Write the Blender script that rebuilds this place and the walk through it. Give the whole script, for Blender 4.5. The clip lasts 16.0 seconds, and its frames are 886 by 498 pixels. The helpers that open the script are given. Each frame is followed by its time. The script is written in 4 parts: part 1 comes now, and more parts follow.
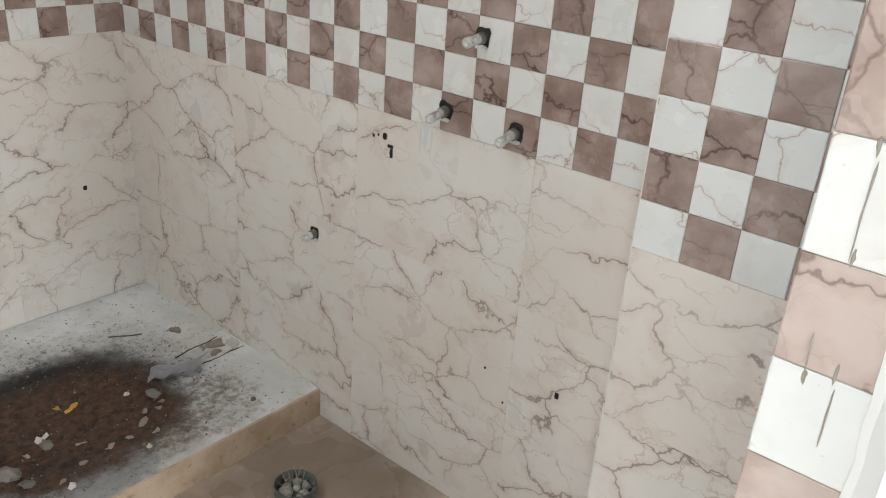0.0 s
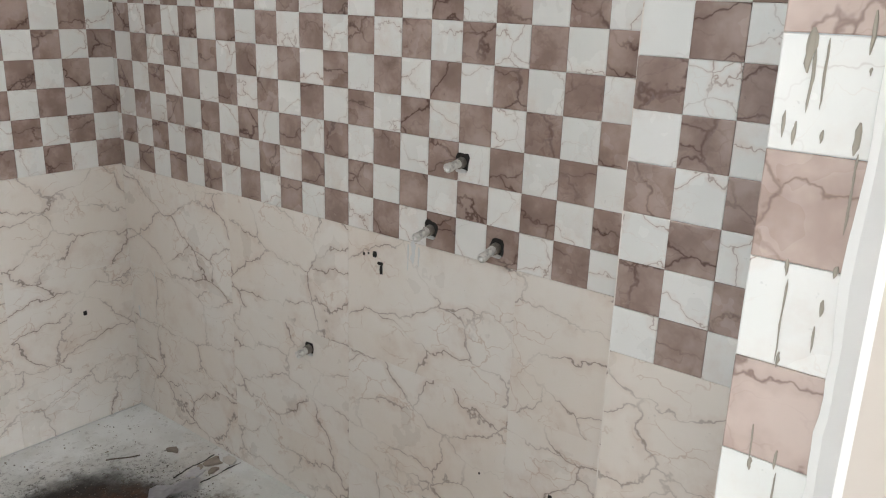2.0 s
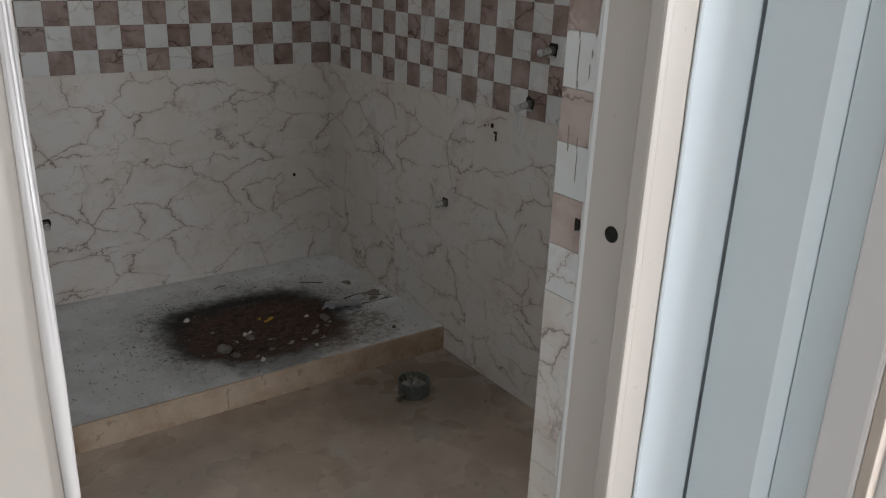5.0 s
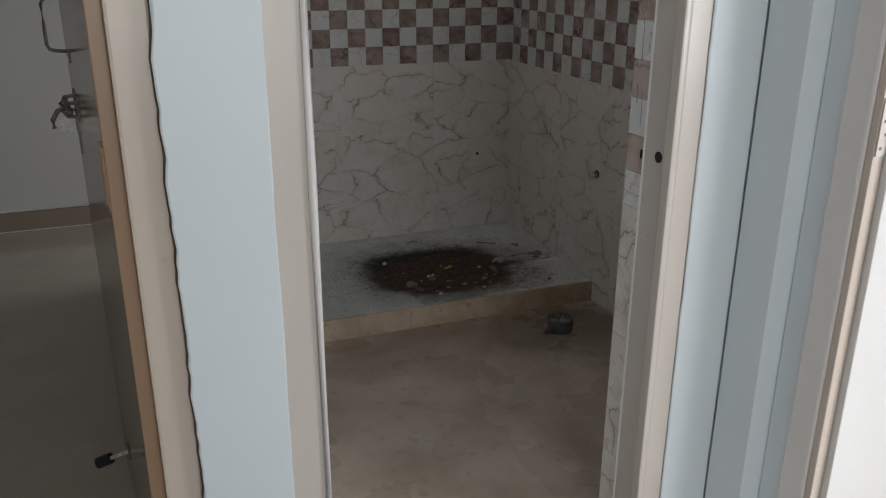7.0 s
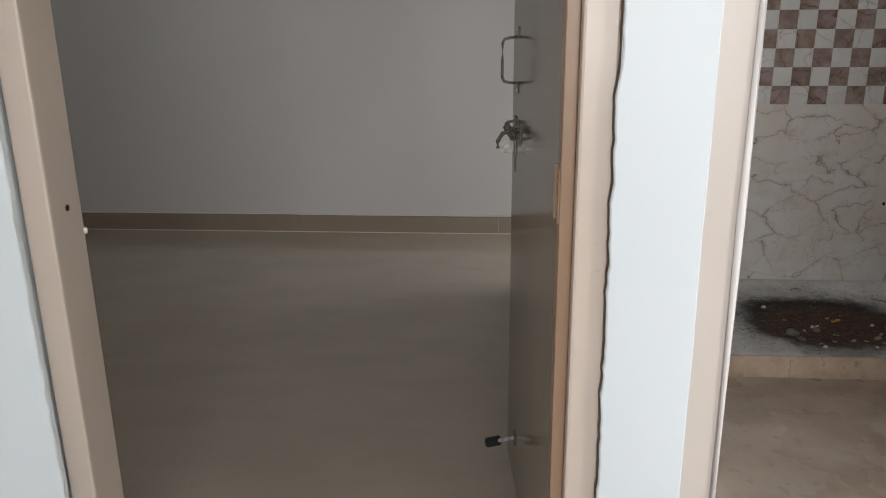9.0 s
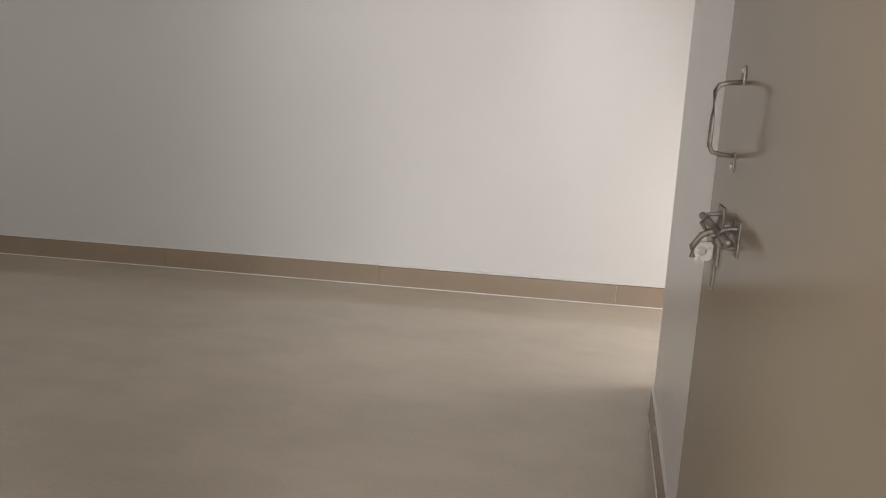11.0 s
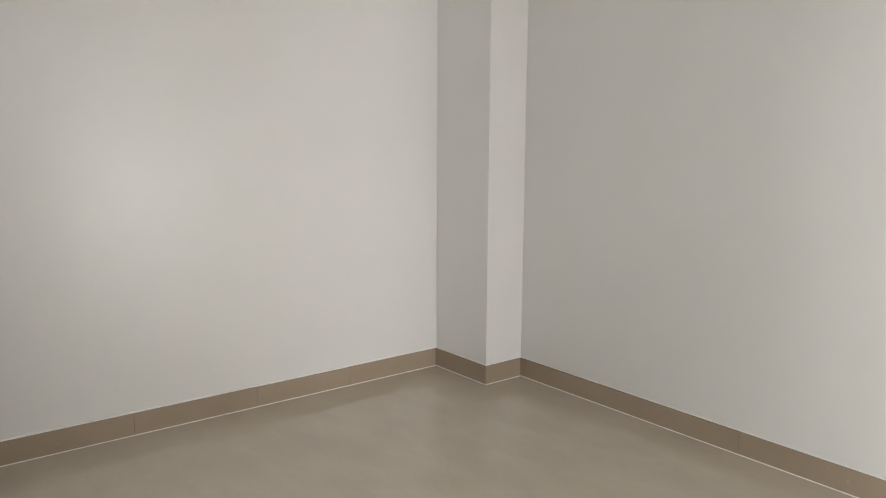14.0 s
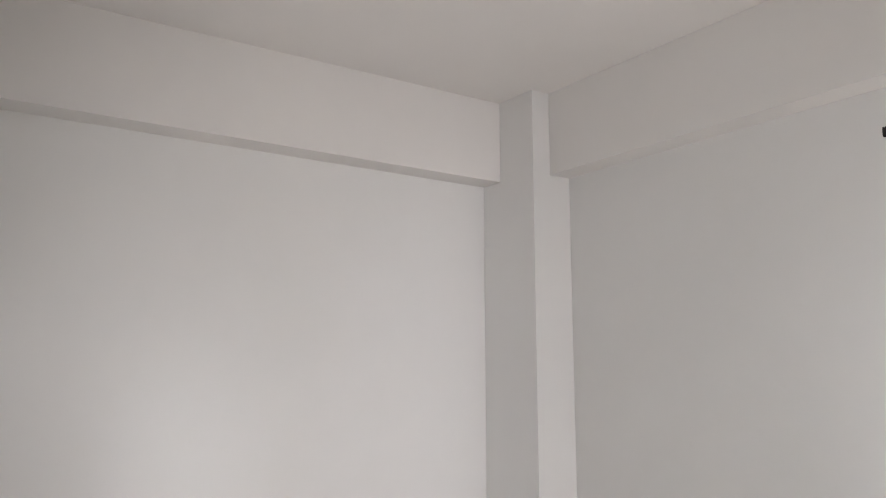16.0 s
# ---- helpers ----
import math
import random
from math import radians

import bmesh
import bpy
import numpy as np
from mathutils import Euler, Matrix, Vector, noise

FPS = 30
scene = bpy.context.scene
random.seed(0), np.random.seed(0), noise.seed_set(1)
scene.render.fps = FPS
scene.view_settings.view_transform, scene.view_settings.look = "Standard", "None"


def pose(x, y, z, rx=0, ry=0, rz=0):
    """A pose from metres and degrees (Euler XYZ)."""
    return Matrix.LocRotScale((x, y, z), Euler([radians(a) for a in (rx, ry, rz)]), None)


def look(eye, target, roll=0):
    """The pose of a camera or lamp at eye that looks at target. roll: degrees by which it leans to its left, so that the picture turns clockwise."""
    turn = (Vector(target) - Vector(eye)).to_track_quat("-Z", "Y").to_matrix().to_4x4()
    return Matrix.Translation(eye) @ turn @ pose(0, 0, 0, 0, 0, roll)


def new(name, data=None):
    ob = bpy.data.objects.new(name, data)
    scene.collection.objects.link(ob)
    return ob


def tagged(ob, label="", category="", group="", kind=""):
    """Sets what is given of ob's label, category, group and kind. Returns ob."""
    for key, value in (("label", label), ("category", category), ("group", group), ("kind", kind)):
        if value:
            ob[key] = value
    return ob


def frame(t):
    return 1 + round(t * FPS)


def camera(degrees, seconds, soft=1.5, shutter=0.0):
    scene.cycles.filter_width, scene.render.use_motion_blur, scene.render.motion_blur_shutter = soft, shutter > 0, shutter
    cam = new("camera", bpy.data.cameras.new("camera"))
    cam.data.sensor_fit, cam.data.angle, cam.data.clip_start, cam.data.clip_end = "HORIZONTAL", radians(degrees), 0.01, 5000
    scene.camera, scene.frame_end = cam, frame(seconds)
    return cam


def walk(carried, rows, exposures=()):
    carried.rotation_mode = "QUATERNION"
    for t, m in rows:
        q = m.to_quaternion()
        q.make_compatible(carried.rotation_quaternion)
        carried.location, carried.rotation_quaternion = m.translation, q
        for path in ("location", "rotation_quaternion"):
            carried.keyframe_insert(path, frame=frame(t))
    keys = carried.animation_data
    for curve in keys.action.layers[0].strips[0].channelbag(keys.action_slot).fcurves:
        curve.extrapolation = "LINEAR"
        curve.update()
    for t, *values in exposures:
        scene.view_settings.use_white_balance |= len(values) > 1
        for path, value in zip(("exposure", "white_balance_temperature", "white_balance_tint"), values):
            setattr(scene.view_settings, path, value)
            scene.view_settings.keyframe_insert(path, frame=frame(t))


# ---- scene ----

# ------------------------------------------------------------------ camera
cam = camera(56.8, 16.0, soft=1.1)
LOOKS = [
    (0, (0.333, 0.116, 1.496), (1.752, 1.256, 0.666), 4.1),
    (0.5, (0.293, 0.091, 1.511), (1.742, 1.211, 0.706), 3.3),
    (1, (0.276, 0.08, 1.524), (1.75, 1.229, 0.812), 3.0),
    (1.5, (0.259, 0.067, 1.546), (1.75, 1.227, 0.892), 2.1),
    (2, (0.257, 0.057, 1.549), (1.758, 1.242, 0.961), 1.9),
    (2.5, (0.258, 0.038, 1.545), (1.726, 1.276, 0.986), 1.4),
    (3, (0.27, -0.041, 1.549), (1.669, 1.28, 1.001), 0.4),
    (3.5, (0.275, -0.172, 1.512), (1.538, 1.263, 0.924), 1.9),
    (4, (0.255, -0.267, 1.494), (1.394, 1.229, 0.813), 2.5),
    (4.5, (0.118, -0.456, 1.489), (1.238, 1.048, 0.794), 1.3),
    (4.7, (0.06, -0.552, 1.473), (1.175, 0.957, 0.78), 1.6),
    (6.8, (-0.135, -1.283, 1.492), (0.624, 0.431, 0.795), 1.2),
    (7, (-0.187, -1.354, 1.497), (0.49, 0.402, 0.819), 0.2),
    (7.5, (-0.274, -1.542, 1.511), (0.181, 0.298, 0.873), -0.9),
    (8, (-0.3, -1.639, 1.532), (-0.186, 0.262, 0.92), -1.9),
    (8.4, (-0.308, -1.641, 1.539), (-0.349, 0.263, 0.931), -1.8),
    (8.7, (-0.322, -1.584, 1.535), (-0.42, 0.319, 0.925), -1.2),
    (10.8, (-0.537, -0.695, 1.512), (-0.866, 1.198, 0.957), 1.3),
    (11, (-0.551, -0.612, 1.505), (-0.894, 1.277, 0.944), 1.4),
]
TURNS = [
    # t, place, yaw, pitch, roll
    (11.5, -0.544, -0.342, 1.415, 19.76, -15.51, -1.90),
    (12, -0.820, -0.028, 1.501, 25.73, -17.95, -2.93),
    (12.5, -0.888, 0.073, 1.561, 31.35, -17.10, -1.64),
    (13, -0.909, 0.118, 1.628, 42.00, -14.36, -0.14),
    (13.5, -0.938, 0.187, 1.602, 49.36, -13.08, -0.78),
    (14, -0.954, 0.226, 1.606, 51.72, -9.39, -0.30),
    (14.5, -0.959, 0.248, 1.598, 53.43, -3.16, 0.27),
    (14.7, -0.960, 0.256, 1.593, 54.06, -0.65, -0.35),
    (14.9, -0.951, 0.255, 1.591, 54.33, 1.14, -0.40),
    (15, -0.947, 0.255, 1.591, 54.49, 1.87, -0.49),
    (15.5, -0.931, 0.256, 1.609, 54.78, 5.44, -0.44),
    (16, -0.900, 0.255, 1.643, 55.67, 8.99, 0.03),
]
ROWS = [(t, look(e, g, r)) for t, e, g, r in LOOKS]
ROWS += [(t, pose(x, y, z, 90 + p, r, w)) for t, x, y, z, w, p, r in TURNS]
EXPOSURES = [
    # t, stops, kelvin, tint
    (0.0, 1.40, 6500, 8), (1.0, 1.26, 6450, 8), (2.5, 1.20, 6550, 10), (3.0, 1.05, 6550, 11), (3.5, 0.66, 6450, 9), (4.0, 0.28, 6350, 8), (4.7, -0.32, 6350, 9), (6.8, -1.05, 6400, 9), (7.0, -1.03, 6450, 8),
    (8.0, -0.65, 6900, 8), (8.7, -0.28, 6700, 12), (10.0, 0.35, 6800, 12), (10.8, 1.18, 6950, 13), (11.0, 1.2, 6950, 13), (11.5, 1.38, 6700, 11), (12.0, 1.2, 6400, 9), (12.5, 1.45, 6500, 10), (13.5, 1.95, 6850, 6), (14.5, 1.86, 6700, 10), (16.0, 1.9, 6550, 12),
]
walk(cam, ROWS, EXPOSURES)

# ------------------------------------------------------------------ light
world = bpy.data.worlds.new("world")
scene.world = world
world.use_nodes = True
sky = world.node_tree.nodes.new("ShaderNodeTexSky")
sky.sky_type = "NISHITA"
sky.sun_disc = False
sky.sun_elevation, sky.sun_rotation = radians(42), radians(200)
world.node_tree.links.new(sky.outputs[0], world.node_tree.nodes["Background"].inputs[0])
world.node_tree.nodes["Background"].inputs[1].default_value = 0.1


def window_light(name, eye, target, w, h, watts, color, spread=180):
    """A rectangular area lamp: window daylight, or fill where no window is known."""
    lamp = bpy.data.lights.new(name, "AREA")
    lamp.shape, lamp.size, lamp.size_y, lamp.energy, lamp.color = "RECTANGLE", w, h, watts, color
    lamp.spread = radians(spread)
    ob = new(name, lamp)
    ob.matrix_world = look(eye, target)
    return ob


DAY = (0.93, 0.955, 1.0)
window_light("hall_daylight", (0.10, -4.38, 1.6), (0.10, 0, 1.4), 1.9, 1.5, 86, DAY)
# Added fill from the left for faces towards -x; its source is invented.
window_light("hall_side_fill_lamp", (-5.05, -2.2, 1.55), (0, -2.2, 1.4), 1.7, 1.2, 50, DAY)
# Unseen fill lamp, added to brighten the bathroom's side wall and floor.
window_light("bath_fill_lamp", (0.020, 1.385, 2.62), (1.7, 1.30, 1.1), 0.70, 0.42, 6.0, (0.95, 0.965, 1.0))
window_light("room_daylight", (2.8, -2.40, 1.5), (2.2, 0, 1.3), 1.4, 1.2, 165, (0.90, 0.93, 1.0))
window_light("alcove_daylight", (1.59, 3.17, 0.70), (-3, 2.75, 0.45), 0.75, 1.0, 14.0, (0.955, 0.955, 1.0), 125)
# Added fill for the far bedroom wall, not a known window.
window_light("bedroom_fill_lamp", (-3.2, 0.165, 1.55), (-3.2, 3, 1.5), 1.15, 1.05, 6.0, (0.945, 0.955, 1.0))


# ------------------------------------------------------------------ materials
class Mat:
    """A small node-graph writer."""

    def __init__(self, name):
        self.m = bpy.data.materials.new(name)
        self.m.use_nodes = True
        self.t = self.m.node_tree
        self.b = self.t.nodes["Principled BSDF"]

    def node(self, kind, **inputs):
        n = self.t.nodes.new("ShaderNode" + kind)
        for k, v in inputs.items():
            self.put(n, k.replace("_", " "), v)
        return n

    def put(self, n, key, v):
        sock = n.inputs[int(key)] if key.isdigit() else n.inputs[key]
        if isinstance(v, bpy.types.NodeSocket):
            self.t.links.new(v, sock)
        else:
            sock.default_value = v

    def math(self, op, a, b=0.0, c=None, clamp=False):
        n = self.t.nodes.new("ShaderNodeMath")
        n.operation, n.use_clamp = op, clamp
        for i, v in enumerate((a, b, c)):
            if v is not None:
                self.put(n, str(i), v)
        return n.outputs[0]

    def vec(self, op, a, b):
        n = self.t.nodes.new("ShaderNodeVectorMath")
        n.operation = op
        self.put(n, "0", a)
        if op == "SCALE":
            self.put(n, "Scale", b)
        else:
            self.put(n, "1", b)
        return n.outputs[0]

    def noise(self, co, scale, detail=3.0, rough=0.55, color=False):
        n = self.node("TexNoise", Vector=co, Scale=scale, Detail=detail, Roughness=rough)
        return n.outputs["Color" if color else "Fac"]

    def ramp(self, fac, lo, hi):
        n = self.t.nodes.new("ShaderNodeMapRange")
        n.interpolation_type = "SMOOTHSTEP"
        for k, v in (("Value", fac), ("From Min", lo), ("From Max", hi)):
            self.put(n, k, v)
        return n.outputs[0]

    def mix(self, fac, a, b):
        n = self.t.nodes.new("ShaderNodeMix")
        n.data_type = "RGBA"
        self.put(n, "0", fac)
        for k, v in (("6", a), ("7", b)):
            self.put(n, k, (*v, 1.0) if isinstance(v, tuple) and len(v) == 3 else v)
        return n.outputs[2]

    def bump(self, height, strength, distance=0.002):
        n = self.node("Bump", Height=height, Strength=strength, Distance=distance)
        self.put(self.b, "Normal", n.outputs[0])

    def coords(self, spread=0.0):
        co = self.node("TexCoord").outputs["Object"]
        if spread:
            r = self.node("ObjectInfo").outputs["Random"]
            n = self.t.nodes.new("ShaderNodeCombineXYZ")
            for i, k in enumerate((spread, spread * 1.7, spread * 0.6)):
                self.put(n, str(i), self.math("MULTIPLY", r, k))
            co = self.vec("ADD", co, n.outputs[0])
        return co

    def done(self, color, rough=0.5, metal=0.0):
        self.put(self.b, "Base Color", (*color, 1.0) if isinstance(color, tuple) else color)
        self.put(self.b, "Roughness", rough)
        self.put(self.b, "Metallic", metal)
        return self.m


def painted(name, base, rough=0.45, vary=0.06, bump=0.12, dirt=0.0, trowel=0.0):
    """Rolled wall paint or enamel with faint unevenness."""
    m = Mat(name)
    co = m.coords()
    broad = m.ramp(m.noise(co, 1.3, 4), 0.3, 0.7)
    fine = m.noise(co, 38, 3)
    dark = tuple(c * (1 - vary) for c in base)
    col = m.mix(broad, dark, base)
    if dirt:
        spot = m.ramp(m.noise(co, 23, 5, 0.7), 0.66, 0.78)
        col = m.mix(m.math("MULTIPLY", spot, dirt), col, tuple(c * 0.55 for c in base))
    height = m.math("ADD", fine, m.math("MULTIPLY", broad, 2.0))
    if trowel:
        st = m.node("Mapping", Vector=co)
        st.inputs["Scale"].default_value = (1.7, 1.7, 0.8)
        height = m.math("ADD", height, m.math("MULTIPLY", m.noise(st.outputs[0], 1.0, 3, 0.5), trowel))
    m.bump(height, bump, 0.0015)
    return m.done(col, m.math("ADD", m.math("MULTIPLY", fine, 0.12), rough - 0.06))


def veined(name, light, pale, vein, blush, cell, width, rough, strength=1.0, cloud=3.2, lay=(1.0, 1.0, 1.0), fine_veins=0.3):
    """Glazed tile with a printed marble figure: warped, broken veins."""
    m = Mat(name)
    co = m.coords(37.0)
    warp = m.vec("SCALE", m.vec("SUBTRACT", m.noise(co, 7.0, 4, 0.6, True), (0.5, 0.5, 0.5)), 0.12)
    fine = m.vec("SCALE", m.vec("SUBTRACT", m.noise(co, 34.0, 3, 0.6, True), (0.5, 0.5, 0.5)), 0.024)
    st = m.node("Mapping", Vector=m.vec("ADD", m.vec("ADD", co, warp), fine))
    st.inputs["Rotation"].default_value = (0.0, radians(-32), 0.0)
    st.inputs["Scale"].default_value = lay
    wc = st.outputs[0]

    def cracks(scale, w):
        v = m.t.nodes.new("ShaderNodeTexVoronoi")
        v.feature = "DISTANCE_TO_EDGE"
        m.put(v, "Vector", wc)
        m.put(v, "Scale", scale)
        return v.outputs["Distance"], w * scale

    keep = m.ramp(m.noise(co, 5.0, 2), 0.37, 0.60)
    d1, w1 = cracks(cell, width)
    line1 = m.math("MULTIPLY", m.ramp(d1, w1, 0.0), m.math("ADD", m.math("MULTIPLY", keep, 0.85), 0.15))
    soft1 = m.math("MULTIPLY", m.ramp(d1, w1 * 6, 0.0), m.math("MULTIPLY", keep, 0.38))
    d2, w2 = cracks(cell * 2.3, width * 0.6)
    keep2 = m.ramp(m.noise(co, 8.0, 2), 0.44, 0.60)
    line2 = m.math("MULTIPLY", m.math("MULTIPLY", m.ramp(d2, w2, 0.0), keep2), fine_veins)
    col = m.mix(m.ramp(m.noise(co, cloud, 4), 0.34, 0.66), light, pale)
    col = m.mix(m.math("MULTIPLY", m.ramp(m.noise(co, 9.0, 5, 0.65), 0.5, 0.75), 0.35), col, blush)
    col = m.mix(m.math("MULTIPLY", soft1, strength), col, blush)
    col = m.mix(m.math("MULTIPLY", line2, strength), col, blush)
    col = m.mix(m.math("MULTIPLY", line1, strength), col, vein)
    dust = m.ramp(m.noise(co, 60, 3, 0.7), 0.68, 0.74)
    col = m.mix(m.math("MULTIPLY", dust, 0.35), col, tuple(c * 0.5 for c in light))
    smear = m.noise(co, 6.0, 4)
    m.bump(m.noise(co, 26.0, 3), 0.05, 0.001)
    return m.done(col, m.math("ADD", m.math("MULTIPLY", smear, 0.2), rough))


MARBLE = veined("marble_tile", (0.715, 0.655, 0.59), (0.745, 0.71, 0.665), (0.275, 0.222, 0.195), (0.53, 0.405, 0.33), 5.6, 0.0036, 0.20, 1.0, 3.2, (0.74, 1.0, 1.32), 0.7)
WHITE_CHECK = veined("white_check", (0.69, 0.69, 0.66), (0.76, 0.75, 0.72), (0.30, 0.22, 0.185), (0.58, 0.45, 0.38), 7.0, 0.0017, 0.16, 0.75, 3.2, (0.8, 1.0, 1.25))
BROWN_CHECK = veined("brown_check", (0.255, 0.178, 0.148), (0.40, 0.305, 0.265), (0.095, 0.052, 0.04), (0.165, 0.102, 0.08), 7.5, 0.0040, 0.16, 0.9, 13.0, (0.7, 1.0, 1.3))
# Brown check again, lightened for the hall light that falls on the reveal.
LIT_BROWN_CHECK = veined("lit_brown_check", (0.37, 0.275, 0.235), (0.52, 0.42, 0.37), (0.16, 0.10, 0.08), (0.29, 0.20, 0.165), 9.0, 0.0026, 0.2, 0.8, 13.0, (0.7, 1.0, 1.3))
GROUT = painted("grout", (0.74, 0.73, 0.70), 0.8, 0.2, 0.4, 0.5)
WALL_WHITE = painted("bedroom_paint", (0.72, 0.703, 0.68), 0.33, 0.03, 0.10, 0.0, 80.0)
HALL_WHITE = painted("hall_paint", (0.685, 0.735, 0.755), 0.42, 0.03, 0.10)
CEILING = painted("ceiling_paint", (0.73, 0.70, 0.67), 0.6, 0.03, 0.10)
FRAME = painted("frame_enamel", (0.60, 0.505, 0.425), 0.3, 0.07, 0.16, 0.12)
FRAME_PALE = painted("frame_pale_enamel", (0.61, 0.545, 0.485), 0.3, 0.07, 0.16, 0.12)
FRAME_WHITE = painted("frame_white_enamel", (0.76, 0.715, 0.69), 0.3, 0.05, 0.16, 0.1)
# Brown enamel, its colour also darkened for the unlit hinge side.
FRAME_SHADED_SIDE = painted("frame_brown_shaded_side", (0.36, 0.225, 0.14), 0.35, 0.1, 0.16, 0.2)
LEAF = painted("door_laminate", (0.235, 0.19, 0.14), 0.14, 0.05, 0.04)
LEAF_WHITE = painted("white_door_laminate", (0.74, 0.72, 0.70), 0.16, 0.03, 0.04)
SKIRT = painted("skirting_tile", (0.36, 0.28, 0.205), 0.25, 0.14, 0.08, 0.1)
PLASTER = painted("white_cement", (0.66, 0.67, 0.66), 0.85, 0.12, 0.5, 0.3)


def metal(name, base, rough, metallic=1.0):
    m = Mat(name)
    co = m.coords()
    n = m.noise(co, 90, 4)
    col = m.mix(m.ramp(n, 0.45, 0.7), base, tuple(c * 0.6 for c in base))
    return m.done(col, m.math("ADD", m.math("MULTIPLY", n, 0.25), rough - 0.1), metallic)


# Dark brown that stands for the shadow along the plaster edge.
JOINT_SHADE = painted("joint_shade", (0.10, 0.062, 0.040), 0.8, 0.3, 0.4, 0.3)
STEEL = metal("steel", (0.70, 0.69, 0.66), 0.38, 0.55)
DARK_STEEL = metal("dull_steel", (0.24, 0.215, 0.19), 0.42, 0.7)
WORN_STEEL = metal("worn_steel", (0.40, 0.385, 0.355), 0.42, 0.8)
RUBBER = metal("black_rubber", (0.02, 0.02, 0.02), 0.6, 0.0)
# Near-black that paints the shade inside holes; nothing is cut.
HOLE_SHADE = metal("hole_shade", (0.02, 0.017, 0.014), 0.9, 0.0)
PVC = metal("grey_plastic_pipe", (0.12, 0.135, 0.125), 0.45, 0.0)


def stone(name, base, spread=0.0):
    m = Mat(name)
    co = m.coords(9.0)
    n = m.noise(co, 70, 4)
    r = m.node("ObjectInfo").outputs["Random"]
    col = m.mix(n, tuple(c * 0.6 for c in base), base)
    col = m.mix(m.math("MULTIPLY", r, spread), col, tuple(c * 0.35 for c in base))
    m.bump(n, 0.4, 0.002)
    return m.done(col, 0.85)


RUBBLE = stone("rubble", (0.24, 0.215, 0.185), 0.8)
PALE_BIT = stone("pale_scrap", (0.72, 0.68, 0.62))
DULL_BIT = stone("plaster_shard", (0.40, 0.34, 0.28), 0.5)
YELLOW_BIT = stone("yellow_peel", (0.62, 0.36, 0.06))
PAPER = stone("crumpled_paper", (0.64, 0.63, 0.65))


def bath_floor_material():
    m = Mat("stained_cement")
    co = m.coords()
    broad = m.noise(co, 2.6, 5, 0.6)
    fine = m.noise(co, 22, 5, 0.65)
    col = m.mix(m.ramp(broad, 0.35, 0.62), (0.50, 0.40, 0.31), (0.66, 0.55, 0.445))
    col = m.mix(m.math("MULTIPLY", m.ramp(m.noise(co, 5.5, 4), 0.56, 0.70), 0.7), col, (0.62, 0.57, 0.50))
    col = m.mix(m.math("MULTIPLY", m.ramp(fine, 0.55, 0.75), 0.45), col, (0.24, 0.17, 0.12))
    m.bump(m.math("ADD", fine, broad), 0.25, 0.003)
    sep = m.t.nodes.new("ShaderNodeSeparateXYZ")
    m.put(sep, "0", m.vec("ADD", co, m.vec("SCALE", m.vec("SUBTRACT", m.noise(co, 4.0, 6, 0.7, True), (0.5, 0.5, 0.5)), 0.42)))
    for cx, cy, rx, ry, k in ((1.46, 1.40, 0.40, 0.28, 0.58), (1.05, 1.60, 0.75, 0.14, 0.38), (1.60, 1.05, 0.20, 0.50, 0.2), (0.62, 1.42, 0.22, 0.16, 0.3)):
        a = m.math("POWER", m.math("DIVIDE", m.math("SUBTRACT", sep.outputs[0], cx), rx), 2.0)
        b = m.math("POWER", m.math("DIVIDE", m.math("SUBTRACT", sep.outputs[1], cy), ry), 2.0)
        col = m.mix(m.math("MULTIPLY", m.ramp(m.math("ADD", a, b), 1.5, 0.1), k), col, (0.115, 0.075, 0.05))
    wet = m.ramp(m.noise(co, 3.1, 3), 0.40, 0.60)
    return m.done(col, m.math("ADD", m.math("MULTIPLY", wet, 0.30), 0.20))


